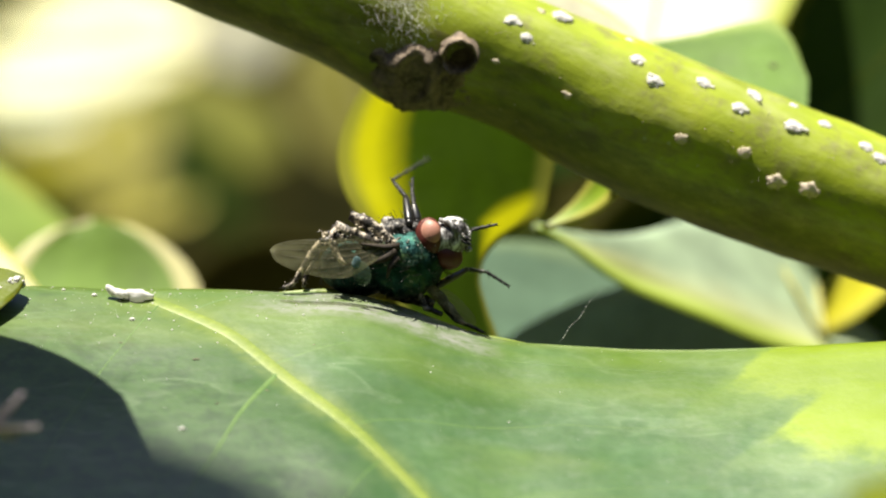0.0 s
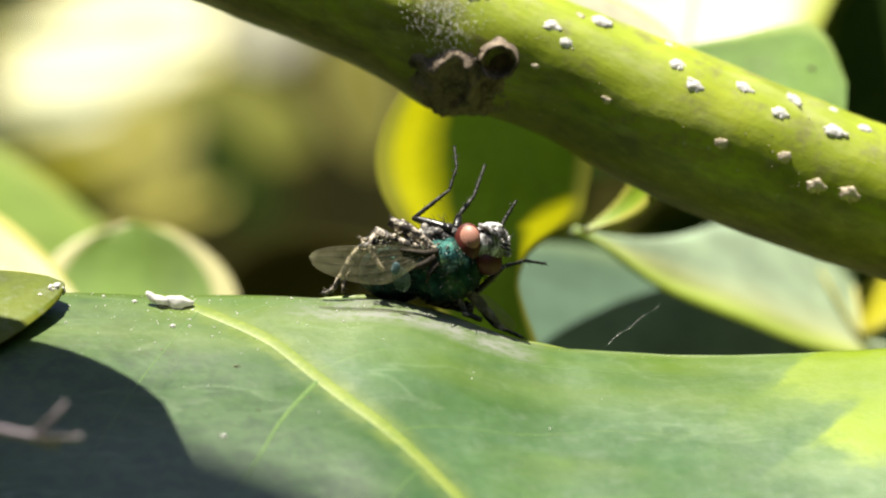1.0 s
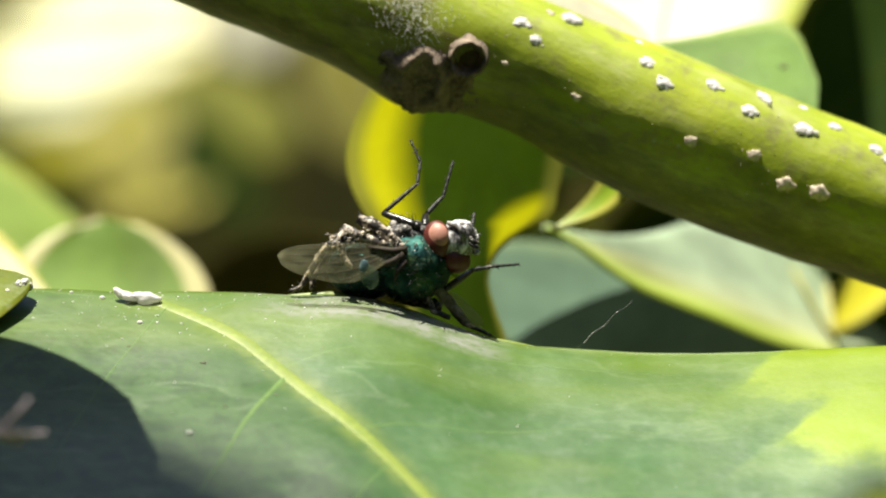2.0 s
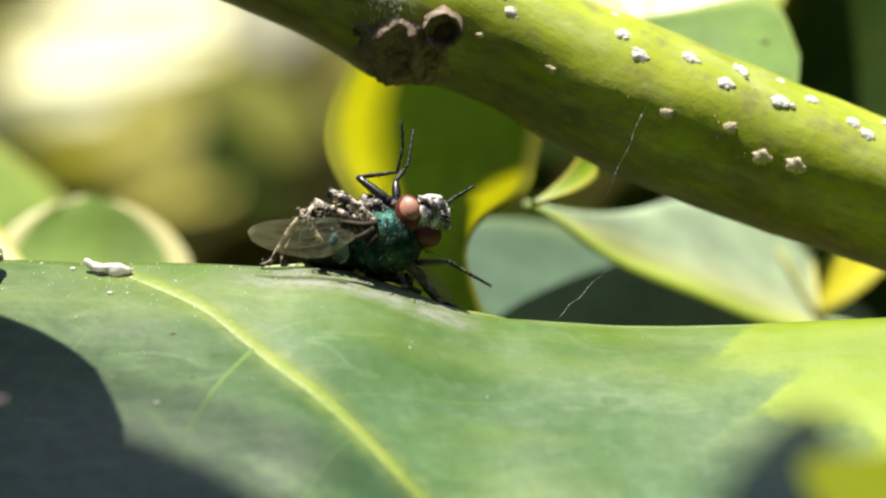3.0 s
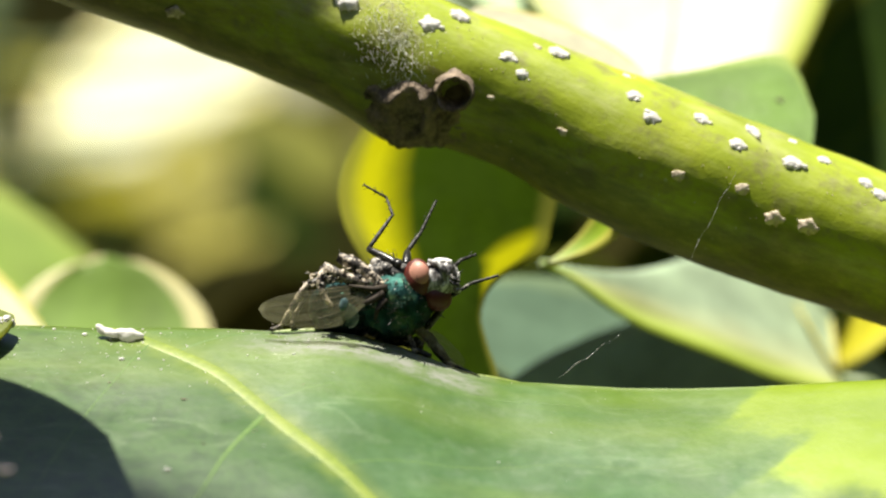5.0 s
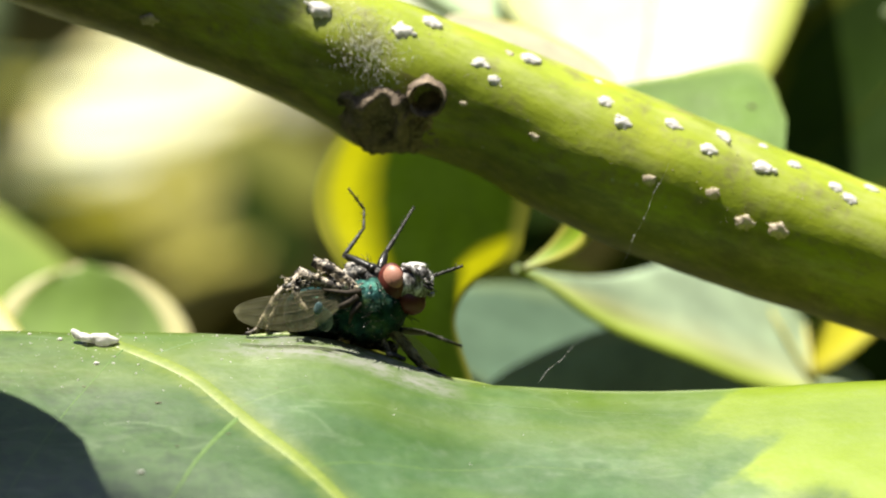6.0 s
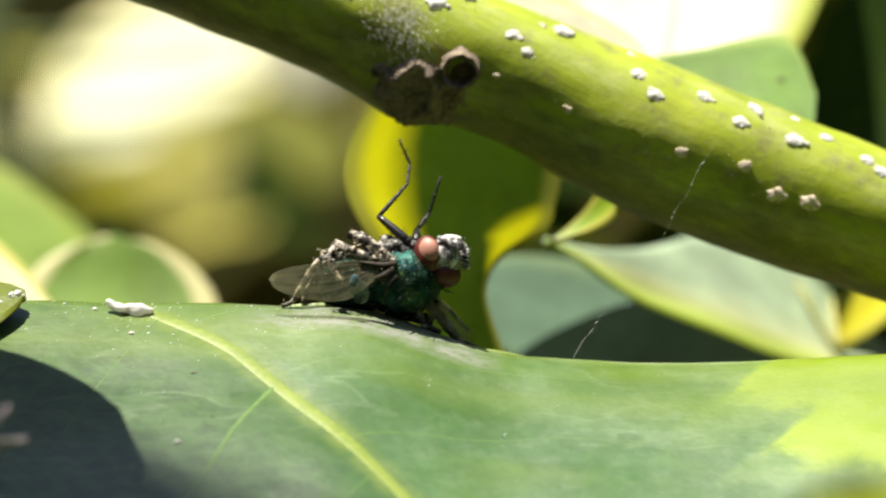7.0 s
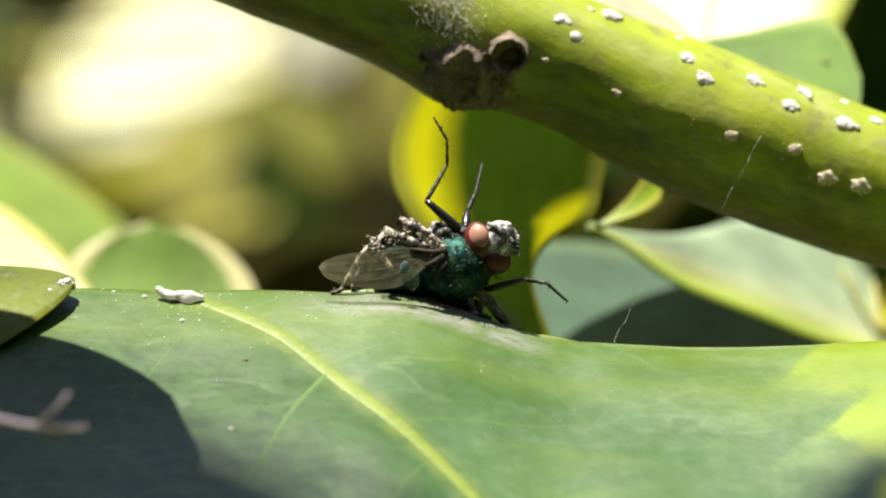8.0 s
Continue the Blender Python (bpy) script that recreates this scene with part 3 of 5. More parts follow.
def shrub():
    leaf("leaf", (-40, -7.0, -4.6), (-21.1, -0.8, -1.5), (0.0, -0.50, 0.86), 6.6, TIP_LEAF, "olive green leaf with a crusted tip over the broad leaf", cup=-0.12, blunt=0.62, full=0.66, rib=0.12, rib_material=VEIN)
    leaf("leaf", (0.40, 22.5, 10.1), (0.9, 15.5, -6.4), (0.05, -1.0, 0.2), 6.3, SHADY_LEAF, "dark green leaf with a wide yellow margin", cup=-0.10, wave=0.05, rib=0.05, rib_material=DARK_LEAF, stalk=(-62.0, 60.0, 60.0), widths=((4.0, 5.2, 5.7, 5.6, 5.2, 4.6, 2.1, 1.25, 1.55, 2.1, 2.3), (4.0, 5.2, 6.0, 6.3, 6.0, 5.2, 4.3, 3.7, 3.1, 2.5, 1.9)))
    leaf("leaf", (9.8, 18.5, 5.2), (5.5, 20.0, 1.15), (-0.10, -0.75, 0.65), 1.1, CURL_LEAF, "small curled yellow-green leaf", cup=0.18, bend=-0.16, rib=0.0, stalk=(11.0, 13.0, 7.6), widths=((1.2, 1.3, 1.35, 1.35, 1.3, 1.2, 1.0, 0.8, 0.55, 0.3, 0.05), (0.9, 0.95, 1.0, 1.0, 0.95, 0.85, 0.7, 0.55, 0.4, 0.2, 0.05)))
    pale = leaf("leaf", (22.4, 40.0, -5.6), (5.2, 28.0, 1.3), (0.0, -0.8, 0.6), 5.0, PALE_LEAF, "pale grey-green leaf with cream margin", cup=0.03, wave=0.05, rib=0.0, widths=((1.2, 1.5, 1.75, 1.9, 1.95, 1.95, 1.85, 1.75, 1.4, 0.6, 0.03), (6.6, 7.0, 7.0, 6.6, 5.8, 4.6, 3.1, 1.9, 1.0, 0.35, 0.05)))
    for reach in (((0, 0, 0), (-0.85, 0.1, 1.2), (-1.7, 0.45, 2.8), (-2.6, 0.95, 4.4)), ((-0.3, 0.1, 0.0), (-0.38, 0.7, 1.0), (-0.45, 1.6, 2.2), (-0.6, 3.0, 4.0))):
        pts = [Vector(q) + Vector((0.11, -0.12, 0.09)) for q in reach]
        part("side_vein", tube(bmesh.new(), pts, [0.40, 0.34, 0.28, 0.14], 8, 0.4), CREAM_LEAF, pale, "pale rib")
    leaf("leaf", (25.6, 50.0, -9.3), (-0.6, 37.0, -1.6), (0.0, -0.74, 0.68), 6.2, BLUE_LEAF, "grey-green leaf beside the pale one", cup=0.03, wave=0.05, full=0.45, rib=0.0)
    leaf("leaf", (25.4, 47.0, -9.7), (0.9, 34.5, -8.2), (0.15, -1.0, -0.22), 5.0, SHADE_LEAF, "blue-grey underside of a leaf in the shade", rib=0.0, cup=0.0, thick=0.06, widths=((3.0, 4.0, 4.6, 5.0, 5.0, 5.0, 4.8, 4.4, 3.7, 2.6, 0.3), (4.5, 6.0, 7.0, 7.6, 7.8, 7.7, 7.2, 6.4, 5.2, 3.5, 0.6)))
    leaf("leaf", (-8.0, 62.0, -10.0), (16.0, 58.0, -3.0), (0.0, -1.0, -0.1), 7.0, MOSS_LEAF, "mossy leaf behind the shaded ones", cup=0.1, rib=0.15)
    leaf("leaf", (29.0, 38.0, 2.0), (20.9, 44.0, -5.6), (0.1, -0.7, 0.7), 2.3, YELLOW_LEAF, "yellow leaf tip beside the pale leaf", cup=0.1, rib=0.1)
    leaf("leaf", (11.5, 42.0, 5.2), (15.6, 66.0, 34.0), (0.05, -0.75, 0.65), 11.0, GLARING_LEAF, "cream leaf, sun glare in its near-white colour, lime margin", cup=0.02, rib=0.2, rib_material=CREAM_LEAF, stalk=(48.0, 45.0, -2.0), widths=((2.0, 3.0, 4.4, 6.5, 9.1, 10.6, 11.0, 10.5, 9.0, 6.0, 0.5), (2.0, 4.0, 6.0, 7.6, 8.6, 9.2, 9.4, 9.0, 7.6, 5.0, 0.5)))
    leaf("leaf", (11.4, 47.0, 10.2), (1.2, 62.0, 23.5), (0.0, -0.7, 0.7), 8.6, MINT_LEAF, "pale mint green leaf against the light", cup=0.05, full=0.5, rib=0.15, stalk=(-62.0, 60.0, 62.0))
    leaf("leaf", (10.8, 22.0, 10.8), (1.25, 22.5, 14.9), (-0.1, -0.75, 0.65), 2.0, RIMMED_LEAF, "cream leaf edge with a thin yellow rim behind the branch", cup=-0.05, full=0.5, rib=0.0, stalk=(11.5, 12.0, 7.2))
    spotted = leaf("leaf", (9.62, 23.9, 9.79), (20.14, 23.9, 8.52), (0.0, -0.7, 0.7), 4.0, FRESH_LEAF, "fresh green leaf with a brown spot", cup=-0.03, rib=0.0, stalk=(7.0, 12.5, 9.2), widths=((1.5, 2.5, 3.0, 3.5, 4.0, 4.6, 5.2, 5.7, 5.9, 4.6, 1.2), (2.3, 2.8, 3.2, 3.6, 4.1, 4.8, 5.9, 7.3, 8.2, 7.0, 3.0)))
    part("spot", blob(bmesh.new(), (8.7, 1.18, 0.38), (0.24, 0.12, 0.16), lumps=0.3, size=3, detail=2), CORK, spotted, "brown blotch")
    leaf("leaf", (34.0, 60.0, 18.0), (21.0, 55.0, 6.0), (-0.1, -1.0, 0.1), 7.0, DARK_LEAF, "dark green leaf, deep shade put into its colour", cup=0.1, rib=0.15, rib_material=DARK_LEAF)
    leaf("leaf", (21.2, 64.0, 18.3), (26.8, 62.0, 10.8), (0.2, -0.8, 0.5), 2.4, OLIVE_LEAF, "olive leaf edge above the dark leaves", cup=0.1, rib=0.1, rib_material=OLIVE_LEAF)
    leaf("leaf", (20.0, 70.0, 16.2), (32.0, 68.0, 12.4), (0.0, -0.8, 0.5), 2.6, YELLOW_LEAF, "yellow leaf edge in the shade above the dark leaves", cup=0.1, rib=0.0)
    # soft shapes further off
    leaf("leaf", (-19.1, 40.0, -14.6), (-20.9, 47.0, 1.7), (0.1, -0.8, 0.5), 6.0, GREEN_LEAF, "green leaf with a pale rounded margin", cup=0.05, lop=(1.08, 1.0), wave=0.06, blunt=1.7, full=0.55, rib=0.0)
    leaf("leaf", (-43.4, 82.0, 9.7), (-19.5, 80.0, -6.3), (0.2, -0.7, 0.7), 5.0, MEADOW_LEAF, "bright green leaf in the sun", cup=0.1, rib=0.1, full=0.5)
    leaf("leaf", (-34.0, 33.0, 4.2), (-22.0, 31.0, -4.2), (0.1, -0.5, 0.85), 3.0, CREAM_LEAF, "cream leaf edge in the sun", cup=0.1, rib=0.1, rib_material=CREAM_LEAF)
    leaf("leaf", (-20.0, 120.0, -4.5), (-6.0, 118.0, -0.5), (0.0, -1.0, -0.1), 3.4, DIM_LEAF, "dark leaf standing for a shaded gap in the shrub's depth", cup=0.1, rib=0.15, rib_material=DARK_LEAF)
    leaf("leaf", (-57.5, 405.0, 13.5), (-39.0, 430.0, 36.0), (0.1, -0.65, 0.8), 12.0, CREAM_LEAF, "cream leaf glaring in the sun", cup=0.02, rib=0.0, widths=((4.5, 7.5, 9.5, 11.0, 12.0, 12.5, 12.5, 12.0, 11.0, 9.0, 6.0), (2.0, 5.0, 7.5, 9.5, 11.0, 12.0, 12.5, 12.5, 12.0, 10.0, 7.0)))
    leaf("leaf", (-77.0, 407.0, 26.0), (-62.0, 401.0, 12.5), (0.3, -0.8, 0.5), 4.6, CREAM_LEAF, "cream leaf edge far behind in the sun", cup=0.05, full=0.55, rib=0.3, rib_material=CREAM_LEAF)
    leaf("leaf", (-62.4, 393.0, 14.6), (-39.6, 387.0, 6.6), (0.1, -0.5, 0.8), 6.9, OLIVE_LEAF, "olive leaf far behind in broken light", cup=0.05, full=0.55, rib=0.3, rib_material=OLIVE_LEAF)
    leaf("leaf", (-40.4, 379.0, 18.5), (-40.7, 373.0, 6.4), (0.0, -0.7, 0.6), 5.9, TAN_LEAF, "dull beige leaf far behind", cup=0.05, full=0.55, rib=0.3, rib_material=TAN_LEAF)
    leaf("leaf", (-25.7, 352.0, 30.5), (-22.5, 348.0, 21.2), (-0.2, -0.6, 0.8), 6.0, DULL_LEAF, "pale dusty leaf far behind", cup=0.05, full=0.55, rib=0.3, rib_material=TAN_LEAF)
    leaf("leaf", (-15.3, 390.0, 27.3), (-11.9, 386.0, 9.9), (0.2, -0.7, 0.7), 6.0, TAN_LEAF, "dull beige leaf far behind", cup=0.05, full=0.55, rib=0.3, rib_material=TAN_LEAF)
    leaf("leaf", (-40.4, 400.0, 20.6), (-20.5, 394.0, 11.7), (0.1, -0.6, 0.8), 8.7, MOSS_LEAF, "mossy green leaf far behind", cup=0.05, full=0.55, rib=0.3, rib_material=MOSS_LEAF)
    leaf("leaf", (-45.2, 386.0, 3.0), (-30.6, 380.0, 5.8), (0.0, -0.5, 0.8), 6.3, TAN_LEAF, "beige leaf far behind in the sun", cup=0.05, full=0.55, rib=0.3, rib_material=TAN_LEAF)
    leaf("leaf", (-82.6, 393.0, 31.2), (-66.1, 387.0, 20.2), (0.1, -0.6, 0.8), 9.1, MOSS_LEAF, "mossy green leaf far behind", cup=0.05, full=0.55, rib=0.3, rib_material=MOSS_LEAF)
    leaf("leaf", (-83.6, 379.0, 15.0), (-66.0, 373.0, 10.0), (0.1, -0.7, 0.6), 5.6, OLIVE_LEAF, "olive leaf far behind in broken light", cup=0.05, full=0.55, rib=0.3, rib_material=OLIVE_LEAF)
    leaf("leaf", (-61.6, 414.0, 4.6), (-48.4, 408.0, 6.8), (0.1, -0.7, 0.5), 2.2, OLIVE_LEAF, "olive leaf far behind in broken light", cup=0.05, full=0.55, rib=0.3, rib_material=OLIVE_LEAF)
    leaf("leaf", (-68.9, 400.0, 28.6), (-60.3, 394.0, 24.0), (0.1, -0.7, 0.6), 4.1, OLIVE_LEAF, "olive leaf far behind in broken light", cup=0.05, full=0.55, rib=0.3, rib_material=OLIVE_LEAF)
    # dark blades added where only shaded gaps show between the far leaves
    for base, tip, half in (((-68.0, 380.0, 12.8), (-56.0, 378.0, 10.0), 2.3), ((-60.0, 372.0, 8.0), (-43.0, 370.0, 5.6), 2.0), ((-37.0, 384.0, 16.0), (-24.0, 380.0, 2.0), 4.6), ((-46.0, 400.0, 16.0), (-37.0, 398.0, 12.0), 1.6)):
        leaf("leaf", base, tip, (0.0, -1.0, 0.1), half, DARK_LEAF, "dark leaf standing for a shaded gap in the shrub's depth", cup=0.05, full=0.6, rib=0.0)
    rng = random.Random(11)
    for k in range(16):
        x, z = rng.uniform(2, 60), rng.uniform(-16, 26)
        y = rng.uniform(75, 160)
        ang = rng.uniform(0, 6.28)
        size = rng.uniform(12, 20)
        tip = (x + size * math.cos(ang), y + rng.uniform(-4, 4), z + size * math.sin(ang))
        leaf("leaf", (x, y, z), tip, (rng.uniform(-0.4, 0.4), -1, rng.uniform(-0.2, 0.3)), size * 0.4, DARK_LEAF, "dark green leaf, deep shade put into its colour", cup=0.1, rib=0.15, rib_material=DARK_LEAF)
    # leaves overhead, whose shadows fall on the broad leaf and on the branch
    over = "dark green leaf overhead between the sun and the shrub"
    leaf("leaf", (-50.4, -17.1, 33.0), (-22.0, -15.2, 30.0), (0, 0, 1), 10.8, DARK_LEAF, over, cup=0.02, blunt=1.25, full=0.4)
    leaf("leaf", (-107.0, -33.2, 332.0), (-74.0, -38.0, 330.0), (0, 0, 1), 7.6, DARK_LEAF, over, cup=0.02, blunt=1.0, full=0.6)
    OVERHEAD["swaying"] = leaf("leaf", (-69.0, -44.4, 400.0), (-62.1, -27.0, 398.0), (0, 0, 1), 3.5, DARK_LEAF, over, cup=0.02, blunt=1.0, full=0.6)
    leaf("leaf", (-70.5, 1.5, 108.0), (-20.2, 4.3, 100.0), (0, 0, 1), 5.6, DARK_LEAF, over, cup=0.02, blunt=1.5, full=0.45)
    leaf("leaf", (33.0, -76.0, -16.5), (14.9, -70.0, -9.0), (-0.2, -0.6, 0.8), 5.4, NEAR_LEAF, "yellow-green leaf standing close before the others", cup=0.05, rib=0.0, stalk=(48.0, 45.0, -40.0))


shrub()

def stems():
    """The shrub's own stems, from the ground up."""
    for key, top in (("far", 45), ("over", 345), ("right", 40), ("deep", 45), ("left", 78)):
        x, y = STEMS[key]
        ob = thing("stem", "slender upright green-brown stem of the shrub", "stem", (x, y, -262), "stems of the shrub")
        pts = [(1.5 * math.sin(k * 0.9) * math.sin(math.pi * k / 20), 1.2 * math.cos(k * 0.7) * math.sin(math.pi * k / 20), (top + 262) * k / 20) for k in range(21)]
        part("bark", tube(bmesh.new(), pts, [4.2 - 0.11 * k for k in range(21)], 12, rough=0.08), STALK, ob)


stems()

# ---- the branch ----
AXIS = [(-60, 4, 35.2), (-40, 6, 27.0), (-20, 7.8, 18.9), (-14.1, 8.2, 16.7), (-8.2, 8.6, 14.4), (-4.5, 8.9, 12.85), (0, 9.2, 11.2), (5.3, 9.45, 9.1), (9.0, 9.55, 7.3), (13.7, 9.8, 5.35), (18.4, 10.0, 3.55), (23.2, 10.2, 1.85), (33, 11, -2.0), (55, 13, -10.5)]
GIRTH = [(-60, 4.2), (-20, 3.75), (-8, 3.55), (-3, 3.6), (2.4, 3.5), (5.3, 3.6), (9.0, 3.92), (14, 4.0), (18.4, 3.93), (23.2, 3.75), (55, 3.6)]


def axis_at(x):
    p = eased(AXIS, min(max(x, -60), 55))
    return Vector((x, p[1], p[2]))


def branch_radius(x):
    return float(eased(GIRTH, min(max(x, -60), 55))[1])


def swelling(x, angle):
    """The bulge below the knot, and the slight collar round it."""
    off = (angle + 180) % 360 - 180
    return 0.85 * math.exp(-((x + 1.2) / 2.0) ** 2) * math.exp(-((off + 74) / 42) ** 2) + 0.22 * math.exp(-((x + 0.3) / 2.0) ** 2) * math.exp(-((off + 10) / 40) ** 2)


def on_branch(x, angle, lift=0.0):
    """A place on the bark: angle 0 faces the viewer, 90 the sky."""
    way = (axis_at(x + 0.5) - axis_at(x - 0.5)).normalized()
    front = Vector((0, -1, 0))
    front = (front - way * front.dot(way)).normalized()
    up = way.cross(front)
    if up.z < 0:
        up = -up
    out = front * math.cos(radians(angle)) + up * math.sin(radians(angle))
    return axis_at(x) + out * (branch_radius(x) + lift), out, way


def branch():
    ob = thing("branch", "green woody branch with a knot and white wax dots", "branch", axis_at(0))
    o = axis_at(0)
    bm = bmesh.new()
    xs = [-58 + 0.4 * k for k in range(280)]
    rings = []
    for x in xs:
        ring = []
        for k in range(56):
            ang = 360 * k / 56
            bump = 0.10 * noise.noise(Vector((x * 0.35, math.cos(radians(ang)) * 1.6, math.sin(radians(ang)) * 1.6))) + 0.03 * noise.noise(Vector((x * 1.6, math.cos(radians(ang)) * 6, math.sin(radians(ang)) * 6)))
            bump += swelling(x, ang)
            p, out, way = on_branch(x, ang, bump)
            ring.append(bm.verts.new(p - o))
        rings.append(ring)
    layer = bm.loops.layers.uv.verify()
    for i, (a, b) in enumerate(zip(rings, rings[1:])):
        for k in range(56):
            f = bm.faces.new((a[k], a[(k + 1) % 56], b[(k + 1) % 56], b[k]))
            for loop, (di, dk) in zip(f.loops, ((0, 0), (0, 1), (1, 1), (1, 0))):
                loop[layer].uv = (xs[i + di if i + di < len(xs) else i] * MM, ((k + dk) / 56 * 23.5) * MM)
    bm.faces.new(rings[0])
    bm.faces.new(rings[-1][::-1])
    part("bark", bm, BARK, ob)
    pts = [Vector((53, 12.8, -12.1)) - o, Vector((58, 13.6, -20)) - o, Vector((62, 15, -60)) - o, Vector((64, 17, -150)) - o, Vector((66, 18, -264)) - o]
    part("trunk", tube(bmesh.new(), pts, [3.5, 4.0, 4.6, 5.5, 6.5], 16, rough=0.06), BARK, ob)
    # the stub with a hollow end, turned down towards the viewer
    p, out, way = on_branch(0.85, -11, -0.15)
    tilt = Vector((0.10, -0.92, -0.30)).normalized()
    bm = bmesh.new()
    side = tilt.cross(Vector((0, 0, 1))).normalized()
    up = side.cross(tilt)
    prof = [(-0.9, 1.30), (-0.2, 1.16), (0.35, 1.06), (0.80, 1.00), (1.02, 0.97), (1.12, 0.92), (1.06, 0.84), (0.70, 0.80), (0.42, 0.76), (0.34, 0.05)]
    rings = []
    for h, r in prof:
        ring = []
        for k in range(36):
            a = 2 * math.pi * k / 36
            q = p - o + tilt * h + (side * math.cos(a) * 0.96 + up * math.sin(a)) * r
            q += (q - p + o) * 0.22 * noise.noise(q * 1.9) + tilt * 0.30 * noise.noise(q * 1.6 + Vector((7, 0, 0))) + Vector((1, 1, 1)) * 0.10 * noise.noise(q * 4.5)
            ring.append(bm.verts.new(q))
        rings.append(ring)
    for a, b in zip(rings, rings[1:]):
        for k in range(36):
            bm.faces.new((a[k], a[(k + 1) % 36], b[(k + 1) % 36], b[k]))
    bm.faces.new(rings[-1])
    knot = part("knot", bm, CORK, ob, "brown corky stub with a shaded cork of the hollow")
    # darker filling; the shade inside the stub is put into its colour
    part("hollow", blob(bmesh.new(), p - o + tilt * 0.22, (0.72, 0.24, 0.72), lumps=0.2, size=2, detail=2), CORK_SHADE, knot)

    def scar(u, v):
        # x along the branch, w round it in mm
        x, w = -3.5 + 6.2 * u, -5.7 + 5.3 * v
        ang = w / 0.0628
        r = math.hypot((u - 0.5) / 0.5, (v - 0.5) / 0.5)
        r += (0.30 * noise.noise(Vector((x * 1.1, w * 1.1, 20))) + 0.12 * noise.noise(Vector((x * 3.5, w * 3.5, 4)))) * (1 - smooth(0.85, 1.0, r)) + 0.06
        lift = -0.16 + 0.50 * (1 - smooth(0.45, 1.0, r)) + (1 - smooth(0.6, 1.0, r)) * (0.26 * noise.noise(Vector((x * 0.9, w * 0.9, 2))) + 0.16 * noise.noise(Vector((x * 2.4, w * 2.4, 5))) + 0.07 * noise.noise(Vector((x * 6, w * 6, 9))))
        # the old leaf's scar: a hollow under a raised lip
        cx, cw = x + 0.75 + 0.22 * (w + 2.5), w + 2.5
        c = math.hypot(cx / 0.95, cw / 1.25)
        lift += 0.26 * math.exp(-((c - 1.05) / 0.18) ** 2) * (0.35 + 0.65 * smooth(-0.6, 0.9, cw + 0.5 * cx))
        lift -= 0.50 * (1 - smooth(0.55, 1.0, c))
        # a crease beside it
        lift -= 0.22 * math.exp(-((cx - 1.45) / 0.16) ** 2) * math.exp(-((w + 3.1) / 1.0) ** 2)
        lift = max(lift, 0.04) if r < 0.75 else lift
        q, out, way = on_branch(x, ang, lift + swelling(x, ang))
        return q - o
    part("leaf_scar", sheet(bmesh.new(), scar, 76, 64, 0.1), CORK, ob, "rough brown leaf scar")
    rng = random.Random(21)
    bm = bmesh.new()
    for k in range(260):
        x = rng.uniform(-5, 26) if k % 3 else rng.gauss(-0.5, 1.8)
        ang = rng.gauss(12, 26) if k % 3 else rng.gauss(18, 14)
        q, out, way = on_branch(x, ang, swelling(x, ang) + 0.01)
        s = 0.012 + 0.030 * rng.random() ** 3
        blob(bm, q - o - out * s * 0.4, (s * 1.3, s, s), detail=1)
    tagged(part("lenticels", bm, TAN_WAX, ob, "tiny pale bark specks"), kind="stuff")
    # white fuzz that also paints the sun's glare on rough bark
    bm = bmesh.new()
    for k in range(1300):
        x, ang = rng.gauss(-2.3, 1.0), rng.gauss(14, 20)
        x -= 0.022 * ang
        q, out, way = on_branch(x, ang, swelling(x, ang) + 0.01)
        s = 0.006 + 0.010 * rng.random() ** 3
        hair = (out * 0.6 + way * rng.uniform(-0.6, 0.9) + Vector((0, 0, -0.5))).normalized() * rng.uniform(0.05, 0.22)
        tube(bm, [q - o, q - o + hair], [s, s * 0.7], 5)
    tagged(part("pale_fuzz", bm, WAX, ob, "fine white fuzz round the knot, with painted glare"), kind="stuff")
    return ob


branch()


